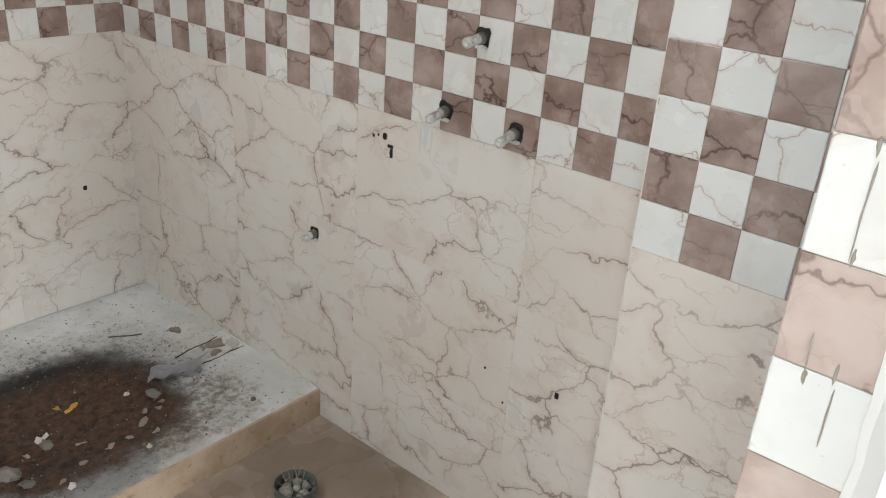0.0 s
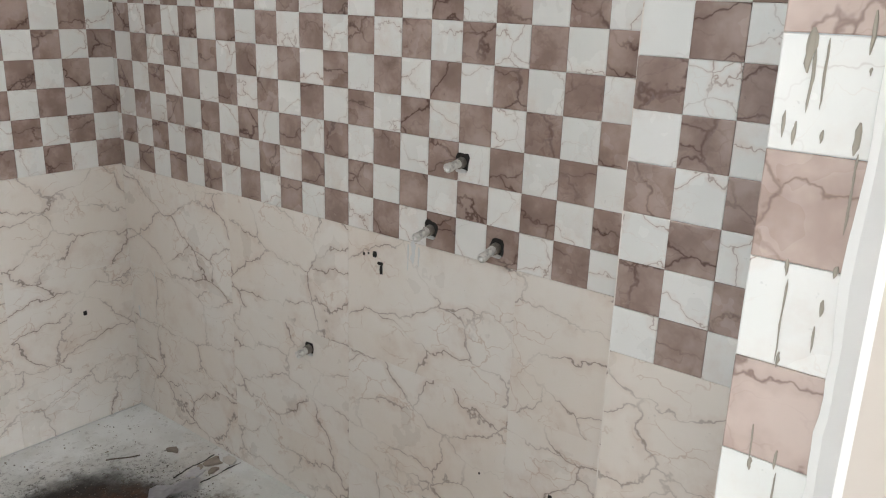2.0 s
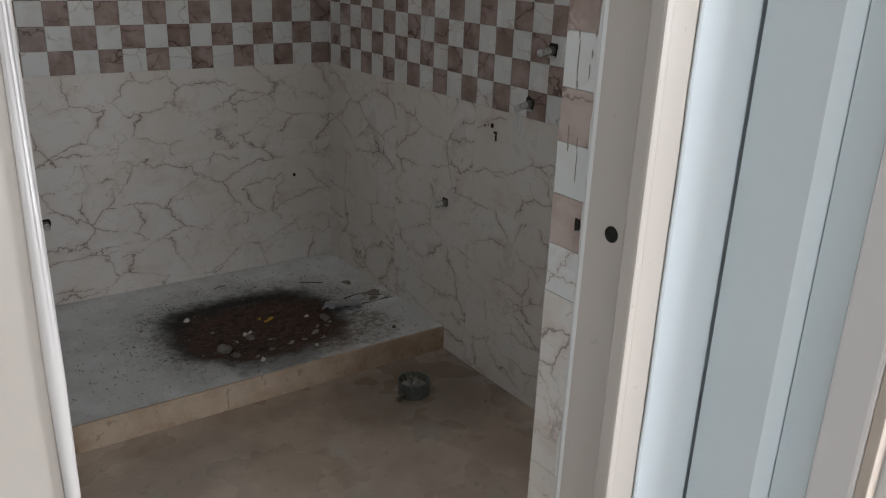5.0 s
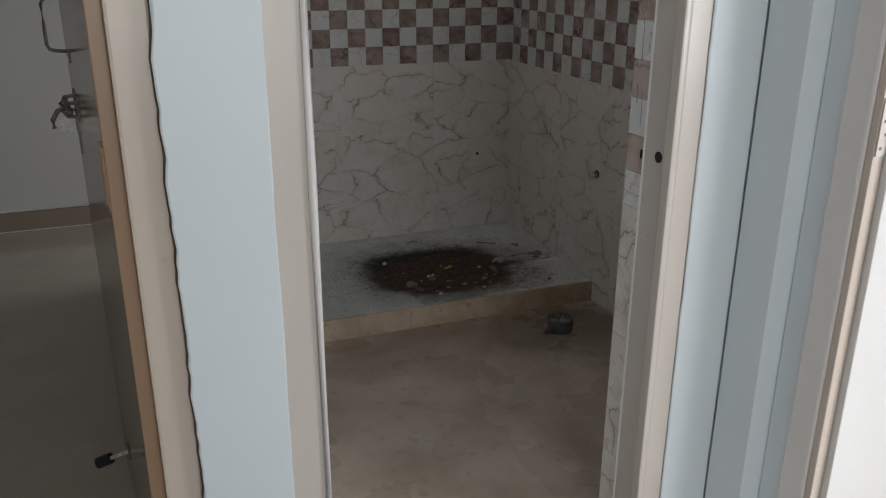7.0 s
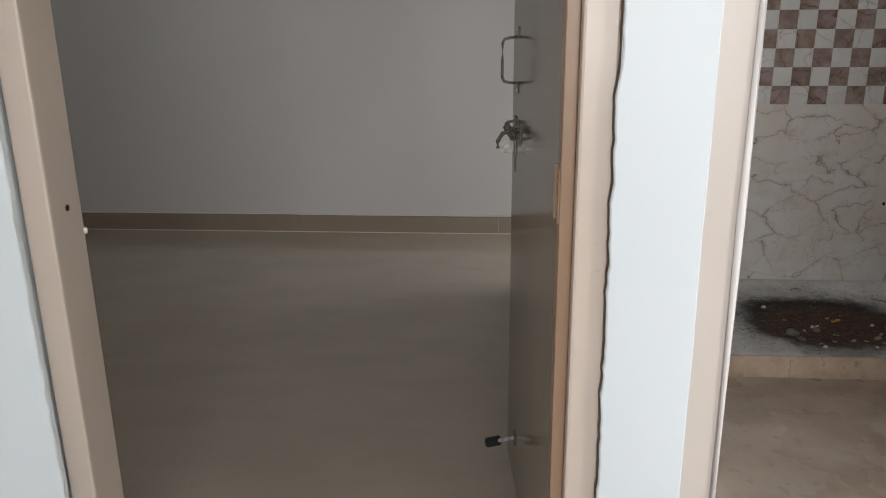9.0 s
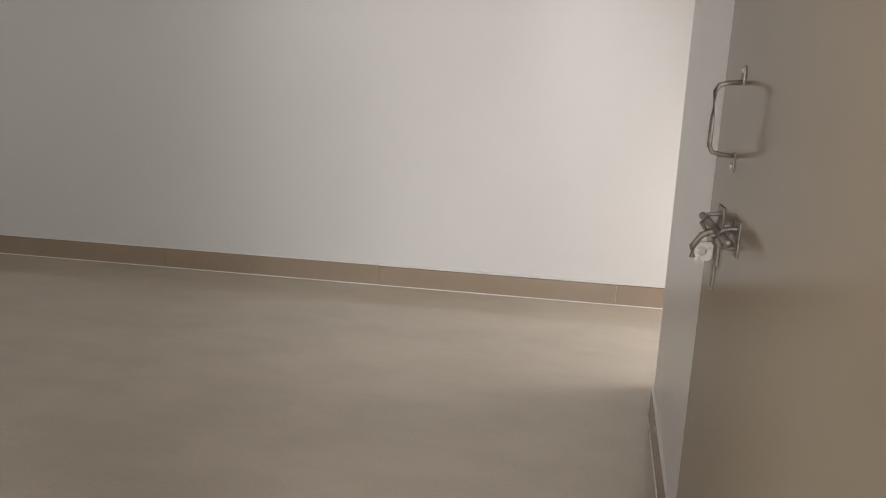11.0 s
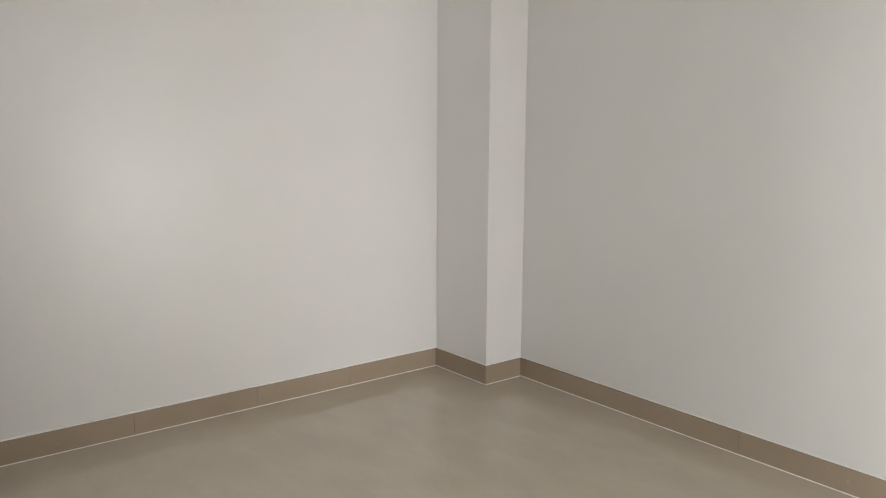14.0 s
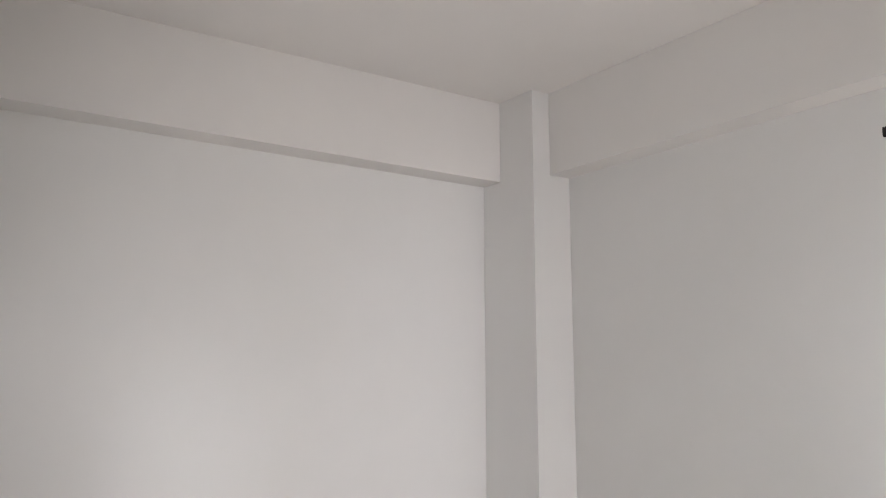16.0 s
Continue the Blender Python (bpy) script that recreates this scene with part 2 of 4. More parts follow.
def ledge_material():
    """Dusty cement top with a soot-ringed patch of brown dirt."""
    m = Mat("sooty_cement")
    co = m.coords()
    sep = m.t.nodes.new("ShaderNodeSeparateXYZ")
    wob = m.vec("ADD", co, m.vec("SCALE", m.vec("SUBTRACT", m.noise(co, 7.0, 8, 0.75, True), (0.5, 0.5, 0.5)), 0.22))
    m.put(sep, "0", wob)

    def blob(cx, cy, rx, ry, lo, hi):
        a = m.math("POWER", m.math("ABSOLUTE", m.math("DIVIDE", m.math("SUBTRACT", sep.outputs[0], cx), rx)), 2.6)
        b = m.math("POWER", m.math("ABSOLUTE", m.math("DIVIDE", m.math("SUBTRACT", sep.outputs[1], cy), ry)), 2.6)
        return m.ramp(m.math("ADD", a, b), hi, lo)

    fine = m.noise(co, 40, 5, 0.7)
    broad = m.noise(co, 5, 5, 0.6)
    col = m.mix(m.ramp(broad, 0.35, 0.65), (0.64, 0.645, 0.62), (0.79, 0.80, 0.79))
    col = m.mix(m.math("MULTIPLY", m.ramp(fine, 0.55, 0.68), 0.5), col, (0.30, 0.28, 0.25))
    col = m.mix(m.math("MULTIPLY", m.ramp(m.noise(co, 15, 3), 0.60, 0.70), 0.5), col, (0.74, 0.74, 0.71))
    col = m.mix(m.math("MULTIPLY", m.ramp(m.noise(co, 2.6, 5, 0.65), 0.50, 0.70), 0.40), col, (0.46, 0.39, 0.31))
    halo = m.math("MULTIPLY", blob(1.10, 2.02, 0.46, 0.40, 0.3, 1.5), m.math("ADD", m.math("MULTIPLY", fine, 1.1), 0.25))
    col = m.mix(m.math("MULTIPLY", halo, 0.5, clamp=True), col, (0.10, 0.095, 0.085))
    spill = m.math("MULTIPLY", blob(1.36, 1.83, 0.22, 0.15, 0.2, 1.5), m.ramp(fine, 0.38, 0.62))
    col = m.mix(m.math("MULTIPLY", spill, 0.7), col, (0.16, 0.105, 0.065))
    crumbs = m.math("MULTIPLY", m.math("MULTIPLY", blob(1.10, 2.08, 0.47, 0.38, 0.4, 1.5), m.ramp(m.noise(co, 62, 6, 0.8), 0.50, 0.62)), m.ramp(m.noise(co, 9, 4, 0.7), 0.36, 0.58))
    col = m.mix(m.math("MULTIPLY", crumbs, 0.9), col, (0.055, 0.05, 0.043))
    soot = m.math("MAXIMUM", blob(1.09, 2.04, 0.355, 0.30, 0.45, 1.3), m.math("MULTIPLY", blob(1.06, 1.72, 0.18, 0.09, 0.2, 1.5), 0.45))
    col = m.mix(soot, col, (0.022, 0.018, 0.015))
    dirt = m.math("MULTIPLY", blob(1.12, 1.98, 0.31, 0.25, 0.5, 1.25), m.math("ADD", m.math("MULTIPLY", m.ramp(broad, 0.3, 0.5), 0.35), 0.65))
    col = m.mix(dirt, col, m.mix(m.ramp(fine, 0.3, 0.7), (0.026, 0.014, 0.009), (0.105, 0.053, 0.029)))
    m.bump(m.math("ADD", fine, broad), 0.7, 0.006)
    return m.done(col, 0.8)


def ledge_front_material():
    m = Mat("stained_edge_tile")
    co = m.coords()
    n = m.noise(co, 8, 5, 0.65)
    col = m.mix(m.ramp(n, 0.3, 0.7), (0.42, 0.295, 0.195), (0.60, 0.475, 0.36))
    col = m.mix(m.math("MULTIPLY", m.ramp(m.noise(co, 30, 4), 0.6, 0.7), 0.6), col, (0.25, 0.16, 0.10))
    m.bump(n, 0.3, 0.002)
    return m.done(col, 0.5)


def bedroom_floor_material():
    """Polished vitrified tile, faintly clouded along its length."""
    m = Mat("polished_floor_tile")
    co = m.coords()
    st = m.node("Mapping", Vector=co)
    st.inputs["Scale"].default_value = (0.8, 1.6, 1.0)
    streak = m.noise(st.outputs[0], 3.0, 5, 0.6)
    col = m.mix(m.ramp(streak, 0.3, 0.7), (0.475, 0.415, 0.335), (0.515, 0.455, 0.37))
    col = m.mix(m.math("MULTIPLY", m.ramp(m.noise(co, 2.0, 4), 0.5, 0.7), 0.3), col, (0.45, 0.40, 0.325))
    col = m.mix(m.math("MULTIPLY", m.ramp(m.noise(co, 160.0, 3, 0.6), 0.54, 0.66), 0.30), col, (0.33, 0.275, 0.205))
    col = m.mix(m.math("MULTIPLY", m.ramp(m.noise(co, 95.0, 3, 0.6), 0.58, 0.70), 0.35), col, (0.60, 0.545, 0.455))
    m.bump(m.noise(co, 7.0, 2), 0.02, 0.002)
    return m.done(col, m.math("ADD", m.math("MULTIPLY", streak, 0.06), 0.07))


BATH_FLOOR, LEDGE, LEDGE_FRONT, BED_FLOOR = bath_floor_material(), ledge_material(), ledge_front_material(), bedroom_floor_material()


# ------------------------------------------------------------------ mesh helpers
def mesh_of(name, bm, mat, smooth=False):
    bmesh.ops.recalc_face_normals(bm, faces=bm.faces)
    me = bpy.data.meshes.new(name)
    bm.to_mesh(me)
    bm.free()
    me.materials.append(mat)
    if smooth:
        for p in me.polygons:
            p.use_smooth = True
    return me


def box_bm(x0, x1, y0, y1, z0, z1, bevel=0.0, segments=2):
    bm = bmesh.new()
    bmesh.ops.create_cube(bm, size=1.0, matrix=Matrix.Translation(((x0 + x1) / 2, (y0 + y1) / 2, (z0 + z1) / 2)) @ Matrix.Diagonal((x1 - x0, y1 - y0, z1 - z0, 1)))
    if bevel:
        bmesh.ops.bevel(bm, geom=bm.edges[:], offset=bevel, segments=segments, affect="EDGES", profile=0.6)
    return bm


def add_box(bm, *a, bevel=0.0):
    other = box_bm(*a, bevel=bevel)
    me = bpy.data.meshes.new("scratch")
    other.to_mesh(me)
    other.free()
    bm.from_mesh(me)
    bpy.data.meshes.remove(me)


def rod_bm(points, radius, sides=10):
    """A round bar through the points, with closed ends."""
    bm = bmesh.new()
    rings = []
    pts = [Vector(p) for p in points]
    for i, p in enumerate(pts):
        d = (pts[min(i + 1, len(pts) - 1)] - pts[max(i - 1, 0)]).normalized()
        q = d.to_track_quat("Z", "Y").to_matrix()
        rings.append([bm.verts.new(p + q @ Vector((math.cos(a) * radius, math.sin(a) * radius, 0))) for a in (2 * math.pi * k / sides for k in range(sides))])
    for a, b in zip(rings, rings[1:]):
        for k in range(sides):
            bm.faces.new((a[k], a[(k + 1) % sides], b[(k + 1) % sides], b[k]))
    bm.faces.new(rings[0])
    bm.faces.new(rings[-1])
    return bm


def part(name, bm, material, parent, label="", smooth=False):
    ob = new(name, mesh_of(name, bm, material, smooth))
    ob.parent = parent
    if label:
        tagged(ob, label)
    return ob


def thing(name, at, label, category, group="", kind="", turn=0.0):
    """An Empty at a thing's base, which its parts hang from."""
    ob = new(name)
    ob.matrix_world = pose(*at, 0, 0, turn)
    return tagged(ob, label, category, group, kind)


def structure(name, bm, mat, label, category="wall"):
    return tagged(new(name, mesh_of(name, bm, mat)), label, category, "", "structure")


# ------------------------------------------------------------------ plan
CEIL = 3.364
HEAD = 2.10
FACE = 0.03        # hall face of the wall with the two doors
INNER = 0.25       # its inner face
TILE = 0.003
BACK_Y = 2.577     # tiled faces of the bathroom
SIDE_X = 1.700
PIER_X = 1.521
PIER_Y = 0.665
FAR_Y = 3.654      # bedroom
LEFT_X = -4.991
PART_X = -0.195
CHECK = 0.0870
COL_X, COL_Y = -4.505, 3.367
BEAM = 2.854
CORNER_Y = 2.37
REVEAL_X = 0.892


def wall(name, mat, label, *boxes):
    bm = bmesh.new()
    for b in boxes:
        add_box(bm, *b)
    return structure(name, bm, mat, label)


wall_hall_pier = wall("wall_between_doors", HALL_WHITE, "pale bluish white painted pier between the two doors",
                      (-0.1375, -0.0095, FACE, 0.1695, 0, CEIL), (-0.0095, 0.03, 0.162, 0.1695, 0, CEIL), (PART_X, 0.03, 0.17, 1.02, 0, CEIL), (-0.222, -0.1375, FACE, 0.1695, HEAD + 0.08, CEIL))
# The high opening is made up; it only holds the bathroom fill lamp.
wall_partition = wall("wall_bedroom_partition", WALL_WHITE, "off-white painted partition wall behind the open door", (-0.253, 0.03, 1.022, CORNER_Y, 0, 2.38), (-0.253, 0.03, 1.022, CORNER_Y, 2.86, CEIL),
                      (-0.253, 0.03, 1.022, 1.03, 2.38, 2.86), (-0.253, 0.03, 1.72, CORNER_Y, 2.38, 2.86))
wall_rear_left = wall("wall_bath_left_rear", WALL_WHITE, "white painted wall beside the bathroom", (-0.10, 0.03, CORNER_Y + 0.002, 2.70, 0, CEIL))
wall_back = wall("wall_bath_back", GROUT, "bathroom back wall with marble tiles and a checkered band", (0.032, 1.85, BACK_Y + TILE, 2.70, 0, CEIL))
wall_side = wall("wall_bath_side", GROUT, "bathroom side wall with marble tiles and a checkered band", (SIDE_X + TILE, 1.85, INNER, BACK_Y + TILE - 0.002, 0, CEIL))
wall_pier = wall("wall_bath_pier", GROUT, "tiled pier projecting beside the bathroom door", (PIER_X + TILE, SIDE_X + TILE - 0.002, INNER + 0.002, PIER_Y - TILE, 0, CEIL))
wall_front_right = wall("wall_hall_right_of_bath", HALL_WHITE, "pale bluish white painted wall beside the bathroom door",
                        (REVEAL_X + TILE, 1.85, 0.1625, INNER - 0.002, 0, CEIL), (0.932, 1.85, 0.0385, 0.1624, 0, CEIL))
wall_bath_head = wall("wall_over_bath_door", HALL_WHITE, "painted wall above the bathroom door", (-0.0085, REVEAL_X, FACE, INNER - 0.002, HEAD + 0.08, CEIL))
wall_bed_head = wall("wall_over_bedroom_door", HALL_WHITE, "painted wall above the bedroom door", (-1.315, PART_X - 0.002, FACE, INNER, HEAD + 0.08, CEIL))
# Invented recess, closed on the hall side, that houses the bedroom fill lamp.
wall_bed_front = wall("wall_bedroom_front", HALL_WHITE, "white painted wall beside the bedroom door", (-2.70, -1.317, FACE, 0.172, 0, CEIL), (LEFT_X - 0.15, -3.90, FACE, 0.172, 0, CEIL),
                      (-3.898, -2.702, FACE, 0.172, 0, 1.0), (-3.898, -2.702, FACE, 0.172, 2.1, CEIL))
structure("fill_lamp_board", box_bm(-3.897, -2.703, FACE + 0.004, FACE + 0.046, 1.001, 2.099), FRAME_WHITE, "unseen white board closing the recess behind the fill lamp", "window")
wall_bed_left = wall("wall_bedroom_left", WALL_WHITE, "off-white painted bedroom wall", (LEFT_X - 0.15, LEFT_X, 0.174, FAR_Y, 0, CEIL))
wall_bed_far = wall("wall_bedroom_far", WALL_WHITE, "off-white painted far bedroom wall", (LEFT_X - 0.15, 1.98, FAR_Y + 0.002, FAR_Y + 0.15, 0, CEIL))
wall_alcove = wall("wall_alcove_window", WALL_WHITE, "painted wall around the window of the bedroom alcove",
                   (1.70, 1.82, 2.702, 2.79, 0, CEIL), (1.70, 1.82, 3.56, FAR_Y, 0, CEIL), (1.70, 1.82, 2.792, 3.558, 0, 0.15), (1.70, 1.82, 2.792, 3.558, 1.20, CEIL))
column = wall("wall_column", WALL_WHITE, "off-white painted corner column", (LEFT_X + 0.002, COL_X, COL_Y, FAR_Y, 0, CEIL + 0.001))
beam_left = wall("beam_left", CEILING, "painted concrete beam under the ceiling", (LEFT_X + 0.002, -4.818, INNER + 0.004, COL_Y - 0.002, BEAM, CEIL + 0.001))
beam_far = wall("beam_far", CEILING, "painted concrete beam under the ceiling", (COL_X + 0.002, 1.85, 3.498, FAR_Y, BEAM, CEIL + 0.001))
bed_ceiling = structure("ceiling_bedroom", box_bm(LEFT_X - 0.15, 1.98, FACE, FAR_Y + 0.15, CEIL + 0.002, CEIL + 0.12), CEILING, "off-white painted ceiling", "ceiling")
bath_floor = structure("floor_bathroom", box_bm(PART_X + 0.0021, 1.85, 0.1685, 2.6, -0.1, 0.0), BATH_FLOOR, "bare cement bathroom floor stained brown", "floor")
bm = box_bm(LEFT_X - 0.15, PART_X + 0.002, 0.1685, FAR_Y + 0.15, -0.1, 0.0)
add_box(bm, PART_X + 0.0021, 1.98, 2.702, FAR_Y + 0.15, -0.1, 0.0)
add_box(bm, PART_X + 0.0021, -0.102, CORNER_Y + 0.002, 2.7019, -0.1, 0.0)
bed_floor = structure("floor_bedroom", bm, BED_FLOOR, "polished beige floor tiles of the bedroom", "floor")
hall_floor = structure("floor_hall", box_bm(LEFT_X, 4.4, -4.6, 0.1684, -0.1, 0.0), BED_FLOOR, "polished beige floor tiles of the hall", "floor")
hall_ceiling = structure("ceiling_hall", box_bm(LEFT_X, 4.4, -4.6, FACE - 0.002, CEIL + 0.002, CEIL + 0.12), CEILING, "off-white painted hall ceiling", "ceiling")
wall_hall_back = wall("wall_hall_back", HALL_WHITE, "painted hall wall with a wide window", (LEFT_X, -0.90, -4.6, -4.45, 0, CEIL), (1.10, 4.4, -4.6, -4.45, 0, CEIL),
                      (-0.898, 1.098, -4.6, -4.45, 0, 0.8), (-0.898, 1.098, -4.6, -4.45, 2.4, CEIL))
# Opening put in only for the hall's side fill lamp.
wall_hall_left = wall("wall_hall_left", HALL_WHITE, "unseen painted hall wall with an added opening for a fill lamp", (LEFT_X - 0.15, LEFT_X - 0.002, -4.6, -3.1, 0, CEIL), (LEFT_X - 0.15, LEFT_X - 0.002, -1.3, FACE - 0.002, 0, CEIL),
                      (LEFT_X - 0.15, LEFT_X - 0.002, -3.098, -1.302, 0, 0.9), (LEFT_X - 0.15, LEFT_X - 0.002, -3.098, -1.302, 2.2, CEIL))
wall_hall_step = wall("wall_hall_corner", HALL_WHITE, "pale bluish white painted corner of the hall", (1.058, 1.30, -0.086, FACE - 0.002, 0, CEIL))
wall_hall_right = wall("wall_hall_right", HALL_WHITE, "painted hall wall with a third door",
                       (1.114, 1.24, -4.45, -1.118, 0, CEIL), (1.114, 1.24, -1.116, -0.088, HEAD + 0.08, CEIL), (1.114, 1.24, -0.1455, -0.088, 0, HEAD + 0.0799))
wall_room = wall("wall_third_room", WALL_WHITE, "white painted wall of the third room", (1.302, 4.4, -0.085, FACE - 0.002, 0, CEIL), (4.25, 4.4, -4.45, -0.09, 0, CEIL), (1.242, 2.05, -2.6, -2.45, 0, CEIL), (3.55, 4.248, -2.6, -2.45, 0, CEIL), (2.052, 3.548, -2.6, -2.45, 0, 0.85), (2.052, 3.548, -2.6, -2.45, 2.15, CEIL))


# ------------------------------------------------------------------ doors
def doorway(name, x0, x1, inner0, inner1, y0, y1, mat, label):
    """A painted timber frame: two rebated posts and a head."""
    ob = thing(name, ((x0 + x1) / 2, (y0 + y1) / 2, 0), label, "door frame", kind="structure")
    cx, cy = (x0 + x1) / 2, (y0 + y1) / 2
    for a, b in ((x0, inner0), (inner1, x1)):
        bm = box_bm(a - cx, b - cx, y0 - cy, y1 - cy, 0.0, HEAD + 0.075, bevel=0.006)
        part("post", bm, mat, ob)
    part("head", box_bm(inner0 - cx + 0.002, inner1 - cx - 0.002, y0 - cy, y1 - cy, HEAD, HEAD + 0.075, bevel=0.005), mat, ob)
    return ob


bath_frame = doorway("door_frame_bath", -0.008, 0.930, 0.110, 0.873, 0.040, 0.160, FRAME_PALE, "beige painted bathroom door frame without a door")
BF = ((-0.008 + 0.930) / 2, 0.100)
# The bead's white puts the light on its turned edge into the colour.
part("bead", rod_bm([(0.102 - BF[0], 0.036 - BF[1], 0.0), (0.1015 - BF[0], 0.036 - BF[1], 1.1), (0.102 - BF[0], 0.036 - BF[1], HEAD)], 0.008, 10), FRAME_WHITE, bath_frame, "rounded bead along the frame, coloured paler for the light it catches", True)
part("stop_bead", box_bm(0.8585 - BF[0], 0.8735 - BF[0], 0.0355 - BF[1], 0.066 - BF[1], 0.0, HEAD, bevel=0.005), FRAME_PALE, bath_frame, "pale rounded stop along the frame")
bed_frame = doorway("door_frame_bedroom", -1.31, -0.138, -1.252, -0.206, 0.045, 0.168, FRAME, "beige painted bedroom door frame")


# bedroom door leaf, open into the room
LEAF_TURN = 95.9
leaf = thing("door_bedroom", (-0.233, 0.178, 0.0), "beige laminated bedroom door standing open against the wall", "door", kind="structure", turn=LEAF_TURN)
# local x runs from the hinge to the free edge, local +y faces the room
part("panel", box_bm(0.0, 0.84, -0.028, 0.0, 0.008, HEAD - 0.005, bevel=0.0025), LEAF, leaf)


def pull_handle(parent, x, z0, z1, out):
    """A bent-rod pull with two eared feet and screws."""
    h = part("handle", rod_bm([(x, 0.0, z0), (x, out * 0.55, z0 + 0.002), (x, out * 0.88, z0 + 0.006), (x, out, z0 + 0.017), (x, out, (z0 + z1) / 2), (x, out, z1 - 0.017), (x, out * 0.88, z1 - 0.006), (x, out * 0.55, z1 - 0.002), (x, 0.0, z1)], 0.0042, 10), DARK_STEEL, parent, "bent steel rod pull handle", True)
    for z, s in ((z0, -1), (z1, 1)):
        part("foot", box_bm(x - 0.007, x + 0.007, 0.0, 0.003, z - 0.006 if s > 0 else z - 0.028, z + 0.028 if s > 0 else z + 0.006, bevel=0.0012), DARK_STEEL, h)
        part("screw", rod_bm([(x, 0.002, z + s * 0.019), (x, 0.0055, z + s * 0.019)], 0.004, 8), STEEL, h)
    return h


pull_handle(leaf, 0.712, 1.270, 1.398, 0.046)
bolt = part("sliding_bolt", rod_bm([(0.60, 0.022, 1.140), (0.80, 0.022, 1.140)], 0.0075, 12), DARK_STEEL, leaf, "steel sliding bolt with a hasp", True)
for bx in (0.635, 0.745):
    part("staple", rod_bm([(bx, 0.0, 1.122), (bx, 0.026, 1.125), (bx, 0.036, 1.140), (bx, 0.026, 1.155), (bx, 0.0, 1.158)], 0.0045, 8), DARK_STEEL, bolt)
    part("plate", box_bm(bx - 0.017, bx + 0.017, 0.0, 0.003, 1.110, 1.172, bevel=0.001), DARK_STEEL, bolt)
part("knob", rod_bm([(0.69, 0.022, 1.140), (0.692, 0.046, 1.130), (0.694, 0.060, 1.107), (0.694, 0.058, 1.088)], 0.006, 8), DARK_STEEL, bolt, "curved hasp lever")


def hasp_bm():
    """A square lug with a round eye."""
    bm = bmesh.new()
    n = 16
    outer, inner = [], []
    for y in (0.0, 0.004):
        o, i = [], []
        for k in range(n):
            a = 2 * math.pi * (k + 0.5) / n
            s = 0.019 / max(abs(math.cos(a)), abs(math.sin(a)))
            o.append(bm.verts.new((y, math.cos(a) * s, math.sin(a) * s)))
            i.append(bm.verts.new((y, math.cos(a) * 0.0085, math.sin(a) * 0.0085)))
        outer.append(o)
        inner.append(i)
    for k in range(n):
        j = (k + 1) % n
        for r in (0, 1):
            bm.faces.new((outer[r][k], outer[r][j], inner[r][j], inner[r][k]))
        bm.faces.new((outer[0][k], outer[0][j], outer[1][j], outer[1][k]))
        bm.faces.new((inner[0][k], inner[0][j], inner[1][j], inner[1][k]))
    return bm


bm = hasp_bm()
bmesh.ops.translate(bm, verts=bm.verts, vec=(0.762, 0.024, 1.080))
part("hasp", bm, WORN_STEEL, bolt, "square steel lug with a round eye")
part("hasp_plate", box_bm(0.735, 0.79, 0.0, 0.004, 1.058, 1.102, bevel=0.001), DARK_STEEL, bolt)
part("strap", box_bm(0.752, 0.764, 0.0, 0.003, 1.005, 1.172, bevel=0.001), DARK_STEEL, bolt)
stopper = part("door_stopper", rod_bm([(0.64, 0.0, 0.172), (0.655, 0.03, 0.158), (0.668, 0.055, 0.146)], 0.006, 8), STEEL, leaf, "steel door stopper with a black rubber tip")
part("tip", rod_bm([(0.664, 0.048, 0.150), (0.682, 0.083, 0.132)], 0.016, 14), RUBBER, stopper)
part("bracket", box_bm(0.62, 0.66, 0.0, 0.004, 0.155, 0.192, bevel=0.0015), DARK_STEEL, stopper)


def butt_hinge(parent, x, y, z0, z1, facing, mat):
    """Two leaves, a knuckle and screws; facing: +1 or -1 along x."""
    h = part("hinge", box_bm(min(x, x + facing * 0.003), max(x, x + facing * 0.003), y - 0.024, y + 0.024, z0, z1, bevel=0.0008), mat, parent, "painted steel butt hinge")
    part("knuckle", rod_bm([(x + facing * 0.004, y + 0.026, z0), (x + facing * 0.004, y + 0.026, z1)], 0.005, 10), mat, h)
    for k in range(3):
        z = z0 + (z1 - z0) * (k + 0.5) / 3
        part("screw", rod_bm([(x, y - 0.008 + 0.012 * (k % 2), z), (x + facing * 0.0045, y - 0.008 + 0.012 * (k % 2), z)], 0.0035, 8), DARK_STEEL, h)
    return h


FC = ((-1.31 - 0.138) / 2, (0.045 + 0.168) / 2)
part("rebate", box_bm(-0.234 - FC[0], -0.2065 - FC[0], 0.085 - FC[1], 0.1675 - FC[1], 0.0, HEAD + 0.07, bevel=0.003), FRAME_SHADED_SIDE, bed_frame, "brown rebate on the hinge side, with its shade in the colour")
butt_hinge(bed_frame, -0.234 - FC[0], 0.116 - FC[1], 1.081, 1.193, -1, FRAME_SHADED_SIDE)
bm = rod_bm([(-1.2525 - FC[0], 0.110 - FC[1], 1.100), (-1.2505 - FC[0], 0.110 - FC[1], 1.100)], 0.007, 16)
part("latch_hole", bm, HOLE_SHADE, bed_frame)
nib = bmesh.new()
bmesh.ops.create_icosphere(nib, subdivisions=2, radius=0.006, matrix=Matrix.Translation((-1.250 - FC[0], 0.165 - FC[1], 1.035)) @ Matrix.Diagonal((1.0, 0.8, 1.4, 1.0)))
part("paint_nib", nib, FRAME_WHITE, bed_frame, "white blob of dried paint", True)
